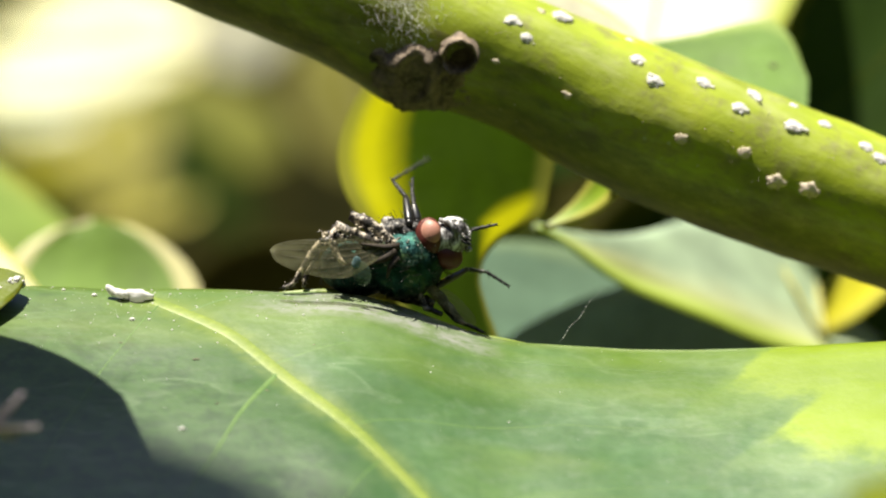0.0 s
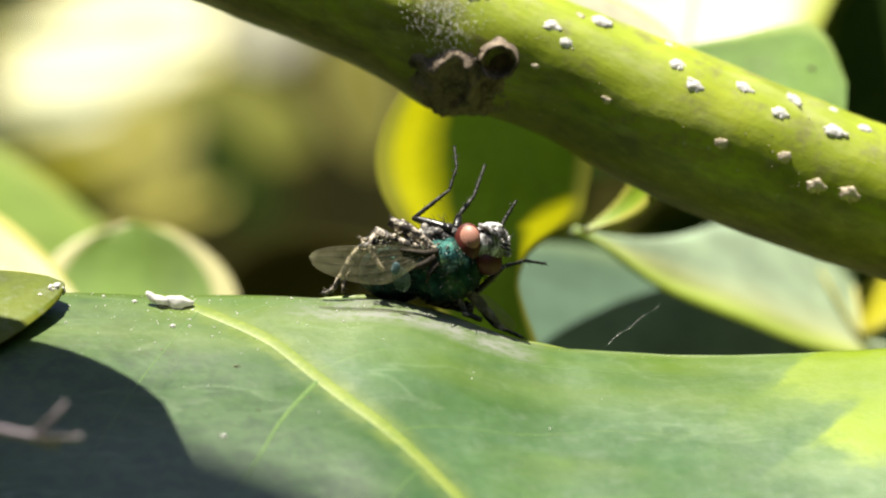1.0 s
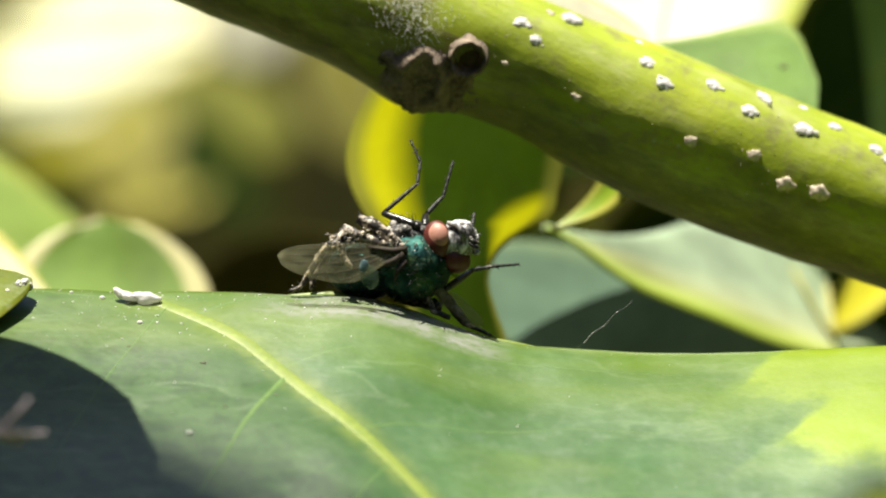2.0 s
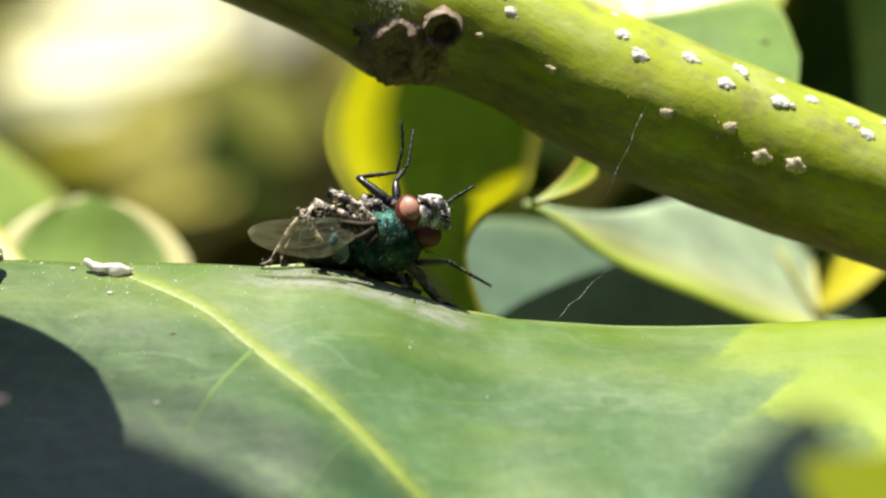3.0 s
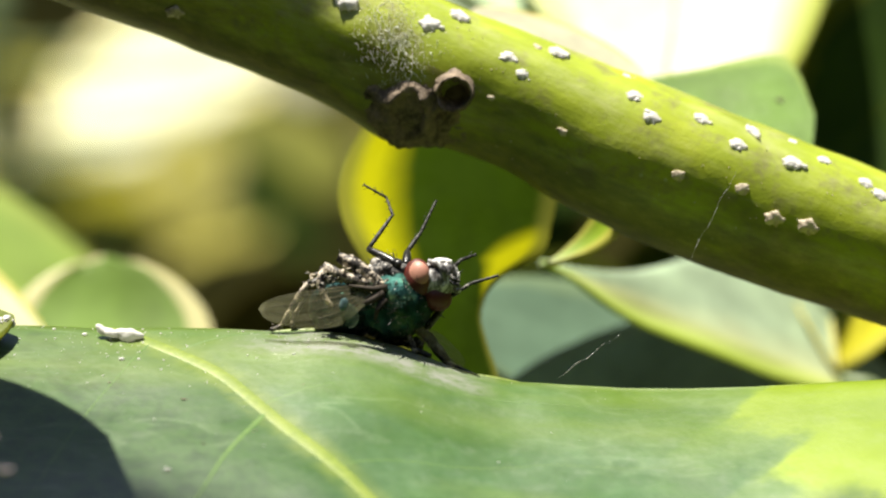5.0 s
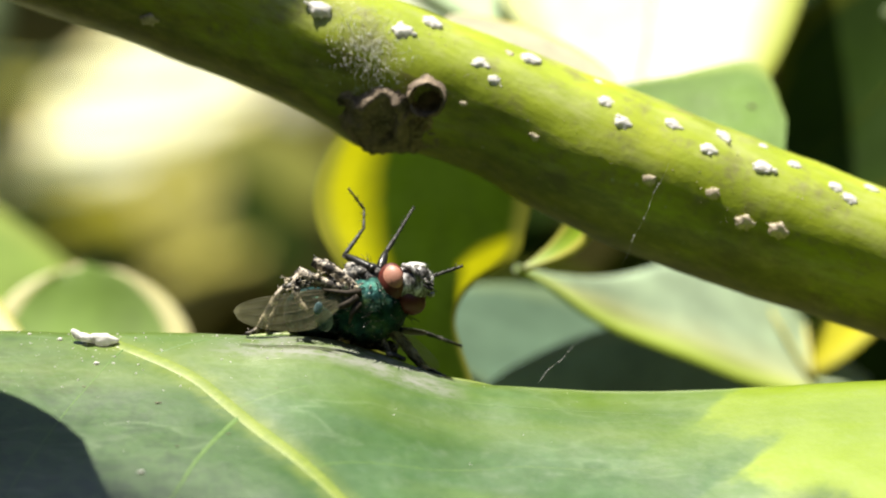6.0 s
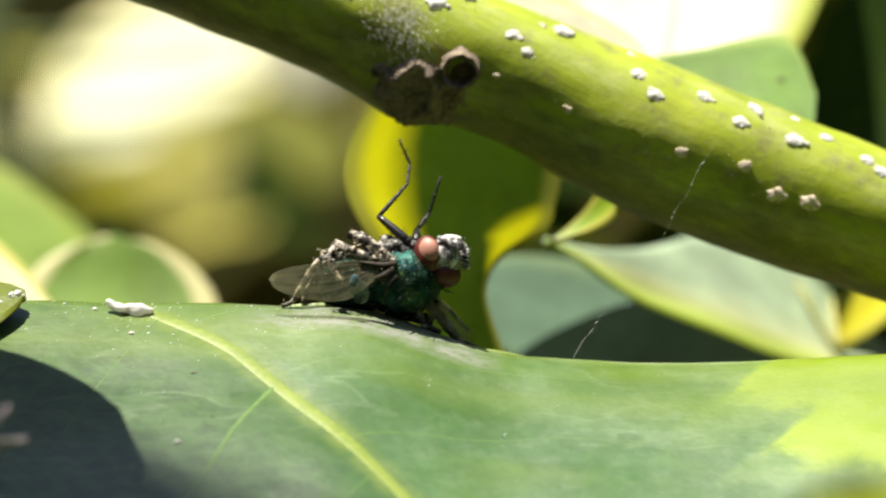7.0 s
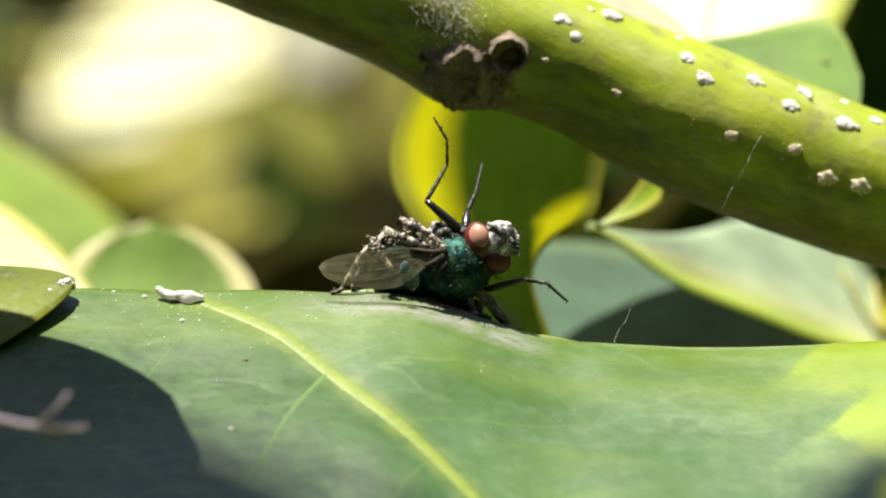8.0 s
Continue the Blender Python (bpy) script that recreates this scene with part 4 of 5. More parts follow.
def wax_dots():
    """White and tan wax scales on the bark."""
    rng = random.Random(5)
    white = [(2.83, 32, 1.0), (3.75, 21, 0.9), (4.93, 59, 1.35), (8.17, 67, 0.65), (8.91, 44, 1.15), (10.03, 31, 1.15), (12.33, 48, 1.1), (14.93, 58, 1.05), (14.40, 37, 1.05), (17.02, 67, 0.7), (17.17, 40, 1.2), (18.75, 56, 1.05), (21.03, 48, 1.0), (21.83, 41, 1.0), (22.68, 66, 0.9), (-1.30, 33, 1.45), (-0.08, 57, 1.3), (-5.54, 26, 1.5)]
    tan = [(12.25, -3, 0.85), (15.38, 5, 0.9), (17.25, -7, 1.15), (18.90, -4, 1.25), (6.61, -9, 0.6), (2.71, -7, 0.5), (3.94, 57, 0.7), (-12.86, -37, 1.2)]
    for spots, material, label, size in ((white, WAX, "white waxy scale insect on the branch", 0.37), (tan, TAN_WAX, "tan crumbly scale on the branch", 0.36)):
        for x, ang, big in spots:
            p, out, way = on_branch(x, ang, -0.02 + swelling(x, ang))
            s = size * big * rng.uniform(0.92, 1.08)
            side = out.cross(way).normalized()
            slant = (way + side * rng.uniform(-0.5, 0.3)).normalized()
            turn = Matrix((slant, out.cross(slant).normalized(), out)).transposed()
            bm = blob(bmesh.new(), (0, 0, 0), (s * 1.15, s * 0.80, s * 0.46), turn, 0.42 if material is WAX else 0.6, 4.5, 3)
            for k in range(5):
                f = s * rng.uniform(0.15, 0.40)
                blob(bm, slant * s * rng.gauss(0, 0.6) + out.cross(slant) * s * rng.gauss(0, 0.3) + out * s * 0.15, (f * 1.3, f * 0.8, f * 0.7), turn, 0.6, 6.0, 2)
            ob = part("scale_insect", bm, material)
            ob.location = p * MM
            tagged(ob, label, "scale insect", "scale insects on the branch")


wax_dots()


# ---- crumbs on the broad leaf ----
def find_on_leaf(x, y):
    p = Vector((x, y)) - RIB_AT
    return on_leaf(p.dot(RIB_WAY), p.dot(RIB_SIDE)) + Vector((0, 0, 0.15))


def crumbs():
    p = find_on_leaf(-15.75, -0.75)
    bm = bmesh.new()
    blob(bm, (0.35, 0, 0.26), (0.74, 0.40, 0.34), Euler((0, 0.10, 0)).to_matrix(), 0.4, 1.8)
    blob(bm, (-0.95, 0.05, 0.52), (0.36, 0.22, 0.20), Euler((0, 0.75, 0)).to_matrix(), 0.4, 2.0)
    blob(bm, (-0.45, 0, 0.34), (0.55, 0.30, 0.22), Euler((0, 0.35, 0)).to_matrix(), 0.4, 2.2)
    ob = part("wax_flake", bm, WAX)
    ob.location = p * MM
    tagged(ob, "white waxy flake lying on the broad leaf", "flake")
    rng = random.Random(3)
    bm = bmesh.new()
    for k in range(230):
        if k < 150:
            x, y = rng.gauss(-15, 4.5), 0.8 - abs(rng.gauss(0, 3.2))
        elif k < 190:
            x, y = rng.uniform(-20, 16), 0.6 - abs(rng.gauss(0, 6))
        else:
            x, y = rng.gauss(-6, 3.0), 0.2 - abs(rng.gauss(0, 0.9))
        s = 0.022 + 0.045 * rng.random() ** 3
        blob(bm, find_on_leaf(x, y) + Vector((0, 0, s * 0.3)), (s * 1.2, s, s * 0.8), detail=1)
    for x, y, s in ((-15.55, -2.6, 0.13), (-14.7, -2.5, 0.07), (-12.6, -11.4, 0.13), (-17.6, -0.4, 0.11), (-19.2, 0.2, 0.08)):
        blob(bm, find_on_leaf(x, y) + Vector((0, 0, s * 0.3)), (s * 1.2, s, s * 0.8), lumps=0.3, size=4, detail=2)
    tagged(part("dust", bm, WAX), "pale dust grains scattered over the broad leaf", "dust", kind="stuff")
    bm = bmesh.new()
    for x, y, s in ((-12.2, -5.6, 0.16), (-8.6, -7.9, 0.10), (-6.4, -4.2, 0.08), (-16.0, -4.4, 0.09), (-11.0, -9.2, 0.12)):
        blob(bm, find_on_leaf(x, y), (s * 1.2, s, s * 0.25), lumps=0.4, size=4, detail=2)
    tagged(part("speck", bm, CORK), "small brown specks on the broad leaf", "speck", kind="stuff")
    # crust on the tip of the leaf that overlaps
    bm = bmesh.new()
    for k in range(44):
        u = rng.random()
        q = Vector((-21.15 - 1.5 * u, -1.0 - 1.0 * u, -1.55 - 0.75 * u)) + Vector((rng.gauss(0, 0.12), rng.gauss(0, 0.1), rng.gauss(0.05, 0.1)))
        s = rng.uniform(0.06, 0.19)
        blob(bm, q, (s, s, s), lumps=0.4, size=5, detail=1)
    tagged(part("crust", bm, WAX), "white crust on the tip of a green leaf", "crust", kind="stuff")


crumbs()


def dry_flower():
    at = Vector((-19.55, -29.0, -8.0))
    ob = thing("dry_flower", "small dry mauve flower on a thin stalk", "flower", at)
    pts = [Vector((-16, -3, 3.6)), Vector((-10, -2, 2.2)), Vector((-5, -1, 1.0)), Vector((-1.2, 0, 0.1)), Vector((0, 0, 0))]
    part("stalk", tube(bmesh.new(), pts, [0.2, 0.19, 0.18, 0.18, 0.17], 8), PETAL, ob)
    for rise, run, wide in ((30, 2.2, 0.60), (-14, 2.35, 0.65), (-34, 1.4, 0.35)):
        def petal(u, v, rise=rise, run=run, wide=wide):
            a = radians(rise + 14 * u)
            w = wide * math.sin(math.pi * (0.12 + 0.8 * u)) * (2 * v - 1)
            return Vector((u * run * math.cos(a) - 0.9, w + 0.2, u * run * math.sin(a) + 0.3 * abs(w)))
        part("petal", sheet(bmesh.new(), petal, 10, 6, 0.16), PETAL, ob)


dry_flower()


# ---- the fly, lying on its back and side with its head to the viewer's right ----
FLY_AT = Vector((-1.98, 0.8, -2.70))
HEAD = Vector((2.28, 0.0, 3.25))
FLY_PARTS = {}


def bristles(bm, centre, axes, turn, count, length, thick, rng, keep):
    made = 0
    while made < count:
        d = Vector((rng.gauss(0, 1), rng.gauss(0, 1), rng.gauss(0, 1))).normalized()
        if not keep(d):
            continue
        made += 1
        p = turn @ Vector((d.x * axes[0], d.y * axes[1], d.z * axes[2])) + Vector(centre)
        n = turn @ Vector((d.x / axes[0], d.y / axes[1], d.z / axes[2])).normalized()
        lean = (n + Vector((-0.7, 0, 0.1)) + Vector((rng.gauss(0, 0.25), rng.gauss(0, 0.25), rng.gauss(0, 0.25)))).normalized()
        run = length * rng.uniform(0.6, 1.2)
        tube(bm, [p - n * 0.05, p + lean * run * 0.5 + n * run * 0.12, p + lean * run], [thick, thick * 0.7, thick * 0.2], 5)


def rod(name, length, radius, material, fly, segments=1, claw=False, hairs=0, seed=1):
    """A leg piece along +z from its joint, beaded where it has several segments."""
    rng = random.Random(seed)
    bm = bmesh.new()
    pts, rad = [], []
    steps = 6 if segments == 1 else segments * 4
    for k in range(steps + 1):
        u = k / steps
        swell = 1.0 + 0.25 * math.sin(math.pi * u) if segments == 1 else 1.0 + 0.28 * abs(math.sin(math.pi * u * segments)) - 0.35 * u
        pts.append((0, 0, u * length))
        rad.append(radius * swell * (1.0 if segments > 1 else 1.1 - 0.35 * u))
    tube(bm, pts, rad, 9)
    blob(bm, (0, 0, 0), (radius * 1.12,) * 3, detail=2)
    for k in range(hairs):
        a, u = rng.uniform(0, 6.28), rng.uniform(0.1, 0.98)
        out = Vector((math.cos(a), math.sin(a), 0.9))
        p = Vector((math.cos(a) * radius * 0.7, math.sin(a) * radius * 0.7, u * length))
        tube(bm, [p, p + out * 0.17], [0.018, 0.006], 4)
    if claw:
        for s in (-1, 1):
            tube(bm, [(0, 0, length), (0.06 * s, 0.02, length + 0.07), (0.10 * s, 0.07, length + 0.10)], [0.035, 0.028, 0.01], 5)
        blob(bm, (0, 0, length + 0.03), (0.075, 0.055, 0.05), detail=1)
    return part(name, bm, material, fly)


def fly():
    ob = thing("fly", "green metallic blowfly with red eyes, dusty, on its back", "fly", FLY_AT)
    rng = random.Random(8)
    # thorax, long axis from tail to head, back turned to the viewer and down
    turn = Euler((0, radians(-13), 0)).to_matrix()
    c, axes = Vector((0.0, 0.25, 1.93)), (2.05, 1.75, 1.78)
    bm = blob(bmesh.new(), c, axes, turn, 0.03, 0.9, 4)
    for v in bm.verts:
        q = turn.inverted() @ (v.co - c)
        for at, deep in ((0.05, 0.15), (-1.0, 0.22), (1.1, 0.08)):
            k = math.exp(-((q.x - at - 0.14 * q.z) / 0.11) ** 2)
            v.co -= (v.co - c).normalized() * deep * k
        for at in (-0.55, 0.55):
            v.co -= (v.co - c).normalized() * 0.035 * math.exp(-((q.z + 0.4 - at) / 0.12) ** 2)
    thorax = part("thorax", bm, THORAX, ob, "metallic blue-green shell with dark seams")
    bm = bmesh.new()
    bristles(bm, c, axes, turn, 120, 0.62, 0.024, rng, lambda d: d.y < 0.45 and d.z > -0.75)
    part("bristles", bm, BLACK, thorax, "stiff black hairs")
    bm = bmesh.new()
    for k in range(26):
        d = Vector((rng.uniform(-0.8, 0.9), -abs(rng.gauss(0.3, 0.4)), rng.gauss(0.55, 0.3))).normalized()
        s = rng.uniform(0.015, 0.05)
        blob(bm, c + turn @ Vector((d.x * axes[0], d.y * axes[1], d.z * axes[2])) * 1.01, (s, s, s), detail=1)
    part("dust_grains", bm, WAX, thorax, "pale dust grains")
    # breast with the leg roots
    bm = blob(bmesh.new(), (-0.35, 0.55, 3.35), (1.35, 1.15, 0.85), lumps=0.25, size=1.4)
    for x, y, z, s in ((0.55, -0.1, 3.75, 0.42), (0.15, 0.1, 3.95, 0.42), (-0.45, -0.2, 3.75, 0.45), (-0.85, 0.3, 4.05, 0.38), (0.9, 0.6, 3.7, 0.4)):
        blob(bm, (x, y, z), (s, s * 0.8, s * 0.8), lumps=0.25, size=2.5)
    breast = part("breast", bm, DUSTY_DARK, ob, "black hairy breast with leg roots")
    bm = bmesh.new()
    bristles(bm, Vector((-0.35, 0.4, 3.4)), (1.4, 1.2, 0.95), Matrix.Identity(3), 60, 0.45, 0.018, rng, lambda d: d.z > -0.2)
    part("bristles", bm, BLACK, breast)
    # abdomen
    turn_b = Euler((0, radians(8), 0)).to_matrix()
    cb, ab = Vector((-2.45, 0.75, 1.72)), (1.95, 1.45, 1.48)
    bm = blob(bmesh.new(), cb, ab, turn_b, 0.05, 1.2, 4)
    for v in bm.verts:
        q = turn_b.inverted() @ (v.co - cb)
        for at in (-1.1, -0.35, 0.45):
            v.co -= (v.co - cb).normalized() * 0.07 * math.exp(-((q.x - at) / 0.09) ** 2)
    abdomen = part("abdomen", bm, BELLY, ob, "teal banded abdomen, dusty")
    bm = bmesh.new()
    bristles(bm, cb, ab, turn_b, 90, 0.42, 0.018, rng, lambda d: d.x < 0.5)
    part("bristles", bm, BLACK, abdomen)
    # head: the face looks to the right and up, one eye turned to the viewer, the other below it
    turn_h = Euler((0, radians(8), 0)).to_matrix()
    bm = blob(bmesh.new(), HEAD, (0.98, 0.95, 0.98), turn_h, 0.10, 1.8, 4)
    blob(bm, HEAD + Vector((0.42, -0.28, 0.30)), (0.58, 0.55, 0.52), turn_h, 0.25, 2.4, 3)
    blob(bm, (1.78, -0.30, 3.12), (0.55, 0.62, 0.82), turn_h, 0.12, 2.0, 3)
    head = part("head", bm, FACE, ob, "silvery white face with dark streaks")
    bm = bmesh.new()
    blob(bm, Vector((1.22, -0.46, 3.30)), (0.74, 0.64, 1.00), Euler((radians(-8), radians(-6), radians(-20))).to_matrix(), detail=4)
    eye = part("eye", bm, EYE, head, "brick-red compound eye in the sun")
    bm = blob(bmesh.new(), Vector((1.25, -0.74, 3.47)), (0.60, 0.40, 0.70), Euler((radians(-8), radians(-6), radians(-20))).to_matrix(), detail=4)
    part("sun_patch", bm, EYE_LIGHT, eye, "paler salmon patch of painted sunlight")
    bm = bmesh.new()
    blob(bm, Vector((2.12, -0.12, 2.36)), (0.84, 0.72, 0.70), Euler((0, radians(24), 0)).to_matrix(), detail=4)
    part("eye", bm, EYE_SHADE, head, "compound eye, head shade put into its dark red-brown")
    for s in (-1, 1):
        root = HEAD + Vector((0.62, -0.68, 0.02 + 0.13 * s))
        bm = blob(bmesh.new(), root, (0.14, 0.14, 0.12), None, 0.2, 4, 2)
        blob(bm, root + Vector((0.22, -0.05, -0.16)), (0.28, 0.13, 0.11), Euler((0, radians(28), 0)).to_matrix(), 0.2, 4, 2)
        tube(bm, [root + Vector((0.2, -0.1, 0)), root + Vector((0.42, -0.25, 0.15 * s)), root + Vector((0.62, -0.3, 0.34 * s))], [0.03, 0.02, 0.008], 5)
        part("antenna", bm, DUSTY_DARK, head, "short black feeler with a bristle")
    bm = tube(bmesh.new(), [(1.75, -0.55, 4.15), (2.2, -0.75, 4.05), (2.55, -0.85, 3.75), (2.6, -0.9, 3.35)], [0.10, 0.16, 0.17, 0.10], 9, rough=0.4)
    part("brow", bm, FACE, head, "gleaming white brow")
    bm = blob(bmesh.new(), (2.72, -0.35, 4.10), (0.22, 0.2, 0.2), None, 0.5, 3, 2)
    blob(bm, (2.35, -0.3, 4.16), (0.42, 0.3, 0.16), None, 0.4, 3, 2)
    part("mouth", bm, WAX, head, "white folded mouthparts")
    bm = blob(bmesh.new(), (3.22, -0.35, 3.15), (0.13, 0.18, 0.46), Euler((0, radians(10), 0)).to_matrix(), 0.3, 3, 2)
    blob(bm, (3.20, -0.35, 2.66), (0.22, 0.18, 0.17), None, 0.4, 3, 2)
    part("palp", bm, FACE, head, "pale bristly palp")
    bm = bmesh.new()
    bristles(bm, HEAD, (1.0, 0.97, 1.0), turn_h, 46, 0.30, 0.016, rng, lambda d: d.x > 0.35 and d.y < 0.5)
    part("bristles", bm, BLACK, head)
    bm = blob(bmesh.new(), (0.78, -0.75, 3.30), (0.10, 0.08, 0.20), None, 0.3, 3, 2)
    part("neck_spot", bm, WAX, head, "small bright white spot at the neck")
    # dusty hind and middle legs folded over the belly
    for name, pts, radii, material in (
        ("femur", [(-2.75, -0.5, 4.35), (-1.9, -0.75, 4.0), (-0.55, -0.85, 3.05)], [0.26, 0.33, 0.22], DUSTY),
        ("tibia", [(-2.75, -0.5, 4.4), (-2.2, -0.6, 4.1), (-1.75, -0.9, 3.55), (-1.7, -1.1, 3.2)], [0.22, 0.2, 0.17, 0.12], DUSTY_DARK),
        ("femur", [(-3.5, -0.6, 3.85), (-2.6, -0.9, 3.5), (-1.3, -1.0, 2.95)], [0.24, 0.3, 0.22], DUSTY),
        ("tibia", [(-3.5, -0.6, 3.85), (-3.65, -0.95, 3.2), (-3.45, -1.2, 2.35), (-3.0, -1.3, 1.9)], [0.2, 0.21, 0.18, 0.1], DUSTY),
        ("femur", [(-1.0, 0.2, 2.6), (-2.6, -0.2, 3.4), (-4.3, -0.3, 3.05)], [0.24, 0.27, 0.2], DUSTY_DARK),
        ("tibia", [(-4.25, -0.3, 3.05), (-4.75, -0.35, 2.4), (-5.25, -0.45, 1.55), (-5.55, -0.5, 1.05)], [0.2, 0.19, 0.16, 0.13], DUSTY),
        ("tarsus", [(-5.5, -0.5, 1.1), (-5.75, -0.5, 0.85), (-6.2, -0.5, 0.72)], [0.12, 0.12, 0.10], DUSTY),
        ("tibia", [(-4.4, 0.5, 2.6), (-5.0, 0.4, 1.5), (-5.15, 0.3, 0.75)], [0.13, 0.13, 0.1], DUSTY),
        ("femur", [(1.1, 0.5, 0.95), (1.9, 0.5, 0.1), (2.75, 0.4, -0.95)], [0.27, 0.29, 0.2], DUSTY_DARK),
        ("tarsus", [(2.7, 0.4, -0.95), (3.3, 0.3, -1.22), (4.0, 0.2, -1.55)], [0.14, 0.1, 0.07], DUSTY),
        # dark filler added under the body, standing for its contact shade
        ("femur", [(-0.9, 0.5, 0.5), (0.3, 0.5, 0.22), (1.5, 0.5, -0.10)], [0.30, 0.36, 0.25], DUSTY_DARK),
        ("tibia", [(0.7, -0.2, 0.6), (1.05, -0.3, -0.3), (1.9, -0.2, -0.62)], [0.16, 0.15, 0.12], DUSTY_DARK),
    ):
        run = [Vector(p) for p in pts]
        fine, rad = [], []
        for i in range(len(run) - 1):
            for k in range(5):
                fine.append(run[i].lerp(run[i + 1], k / 5))
                rad.append(radii[i] + (radii[i + 1] - radii[i]) * k / 5)
        fine.append(run[-1]), rad.append(radii[-1])
        bm = tube(bmesh.new(), fine, rad, 10, rough=0.55)
        for k in range(18):
            i = rng.randrange(len(fine))
            d = Vector((rng.gauss(0, 1), rng.gauss(0, 1), rng.gauss(0, 1))).normalized()
            tube(bm, [fine[i] + d * rad[i] * 0.7, fine[i] + d * (rad[i] + 0.17)], [0.018, 0.006], 4)
        part(name, bm, material, ob, "folded leg caked with dust" if material is DUSTY else "")
    bm, dark = bmesh.new(), bmesh.new()
    for k in range(110):
        x = rng.uniform(-4.2, 0.3)
        z = 3.15 - 0.12 * x - abs(rng.gauss(0, 0.55)) + 0.55 * math.exp(-((x + 2.0) / 1.1) ** 2)
        y = -0.75 - 0.55 * rng.random()
        s = rng.uniform(0.03, 0.095)
        turn_k = Euler((rng.uniform(0, 3), rng.uniform(0, 3), rng.uniform(0, 3))).to_matrix()
        blob(bm if k % 5 < 2 else dark, (x, y, z), (s * 1.6, s, s * 0.7), turn_k, 0.5, 4, 1)
        if k % 2 == 0:
            d = Vector((rng.gauss(-0.5, 0.4), rng.gauss(-0.4, 0.3), rng.gauss(0.1, 0.6)))
            tube(bm, [(x, y, z), Vector((x, y, z)) + d.normalized() * 0.24], [0.028, 0.010], 4)
        if k % 3 == 0:
            d = Vector((rng.gauss(-0.6, 0.5), rng.gauss(-0.4, 0.3), rng.gauss(0.4, 0.6)))
            tube(dark, [(x, y, z), Vector((x, y, z)) + d.normalized() * 0.30], [0.03, 0.008], 4)
    part("dust_clumps", bm, TAN_WAX, ob, "clumps of tan and white dust")
    part("hair_tangle", dark, DUSTY_DARK, ob, "tangle of black hairs and scales")
    bm = tube(bmesh.new(), [(-0.3, -1.35, 2.85), (-1.0, -1.6, 2.75), (-2.2, -1.65, 2.95)], [0.2, 0.14, 0.05], 8, rough=0.4)
    tube(bm, [(-0.5, -1.4, 2.6), (-1.0, -1.62, 2.2), (-1.9, -1.6, 1.9)], [0.24, 0.2, 0.06], 8, rough=0.4)
    tube(bm, [(-0.4, -1.4, 2.3), (-0.75, -1.6, 1.75), (-0.9, -1.55, 1.2)], [0.2, 0.14, 0.05], 8, rough=0.4)
    part("wing_root", bm, ROOT, ob, "dark stiff wing base")
    # wings: the near one moves a little
    def wing(name, length, low, high, bow):
        def at(u, v):
            x = -length * u
            tip = math.sqrt(max(1 - max((u - 0.72) / 0.28, 0) ** 2, 0))
            top = high * (0.35 + 0.65 * smooth(0, 0.35, u)) * tip
            bot = -low * (0.25 + 0.75 * smooth(0, 0.4, u)) * (1 - 0.35 * smooth(0.45, 0.95, u)) * tip
            z = bot + (top - bot) * v
            return Vector((x, bow * math.sin(math.pi * u) - 0.25 * (1 - v) + 0.03 * noise.noise(Vector((x * 2, z * 2, 1))), z - 0.02 * u * length))
        w = part(name, sheet(bmesh.new(), at, 34, 14, 0.03), WING, ob, "clear smoky wing")
        for v0, v1, end in ((0.95, 0.99, 0.97), (0.86, 0.90, 0.93), (0.75, 0.68, 0.95), (0.62, 0.42, 0.9), (0.5, 0.18, 0.72), (0.4, 0.06, 0.5)):
            pts = [at(0.04 + (end - 0.04) * k / 14, v0 + (v1 - v0) * k / 14) for k in range(15)]
            part("wing_vein", tube(bmesh.new(), pts, [0.018 - 0.0008 * k for k in range(15)], 5), WING_VEIN, w)
        return w
    near = wing("wing", 6.15, 1.50, 0.50, -0.35)
    near.location = Vector((-0.65, -1.35, 2.75)) * MM
    FLY_PARTS["near_wing"] = near
    far_wing = wing("wing", 3.3, 0.60, 0.30, 0.1)
    far_wing.matrix_basis = Matrix.Translation(Vector((0.9, -0.2, 0.85)) * MM) @ Matrix.Rotation(radians(-142), 4, "Y") @ Matrix.Rotation(radians(25), 4, "X")
    bm = blob(bmesh.new(), (-2.42, -1.96, 1.98), (0.23, 0.05, 0.30), Euler((0, radians(20), 0)).to_matrix(), lumps=0.3, size=2.5)
    calypter = part("calypter", bm, CALYPTER, ob, "milky blue-green wing scale")
    bm = blob(bmesh.new(), (-2.16, -1.96, 1.46), (0.44, 0.05, 0.62), Euler((0, radians(-12), 0)).to_matrix(), lumps=0.15, size=2.0)
    part("lower_lobe", bm, LOBE, calypter, "half-clear greenish lobe")
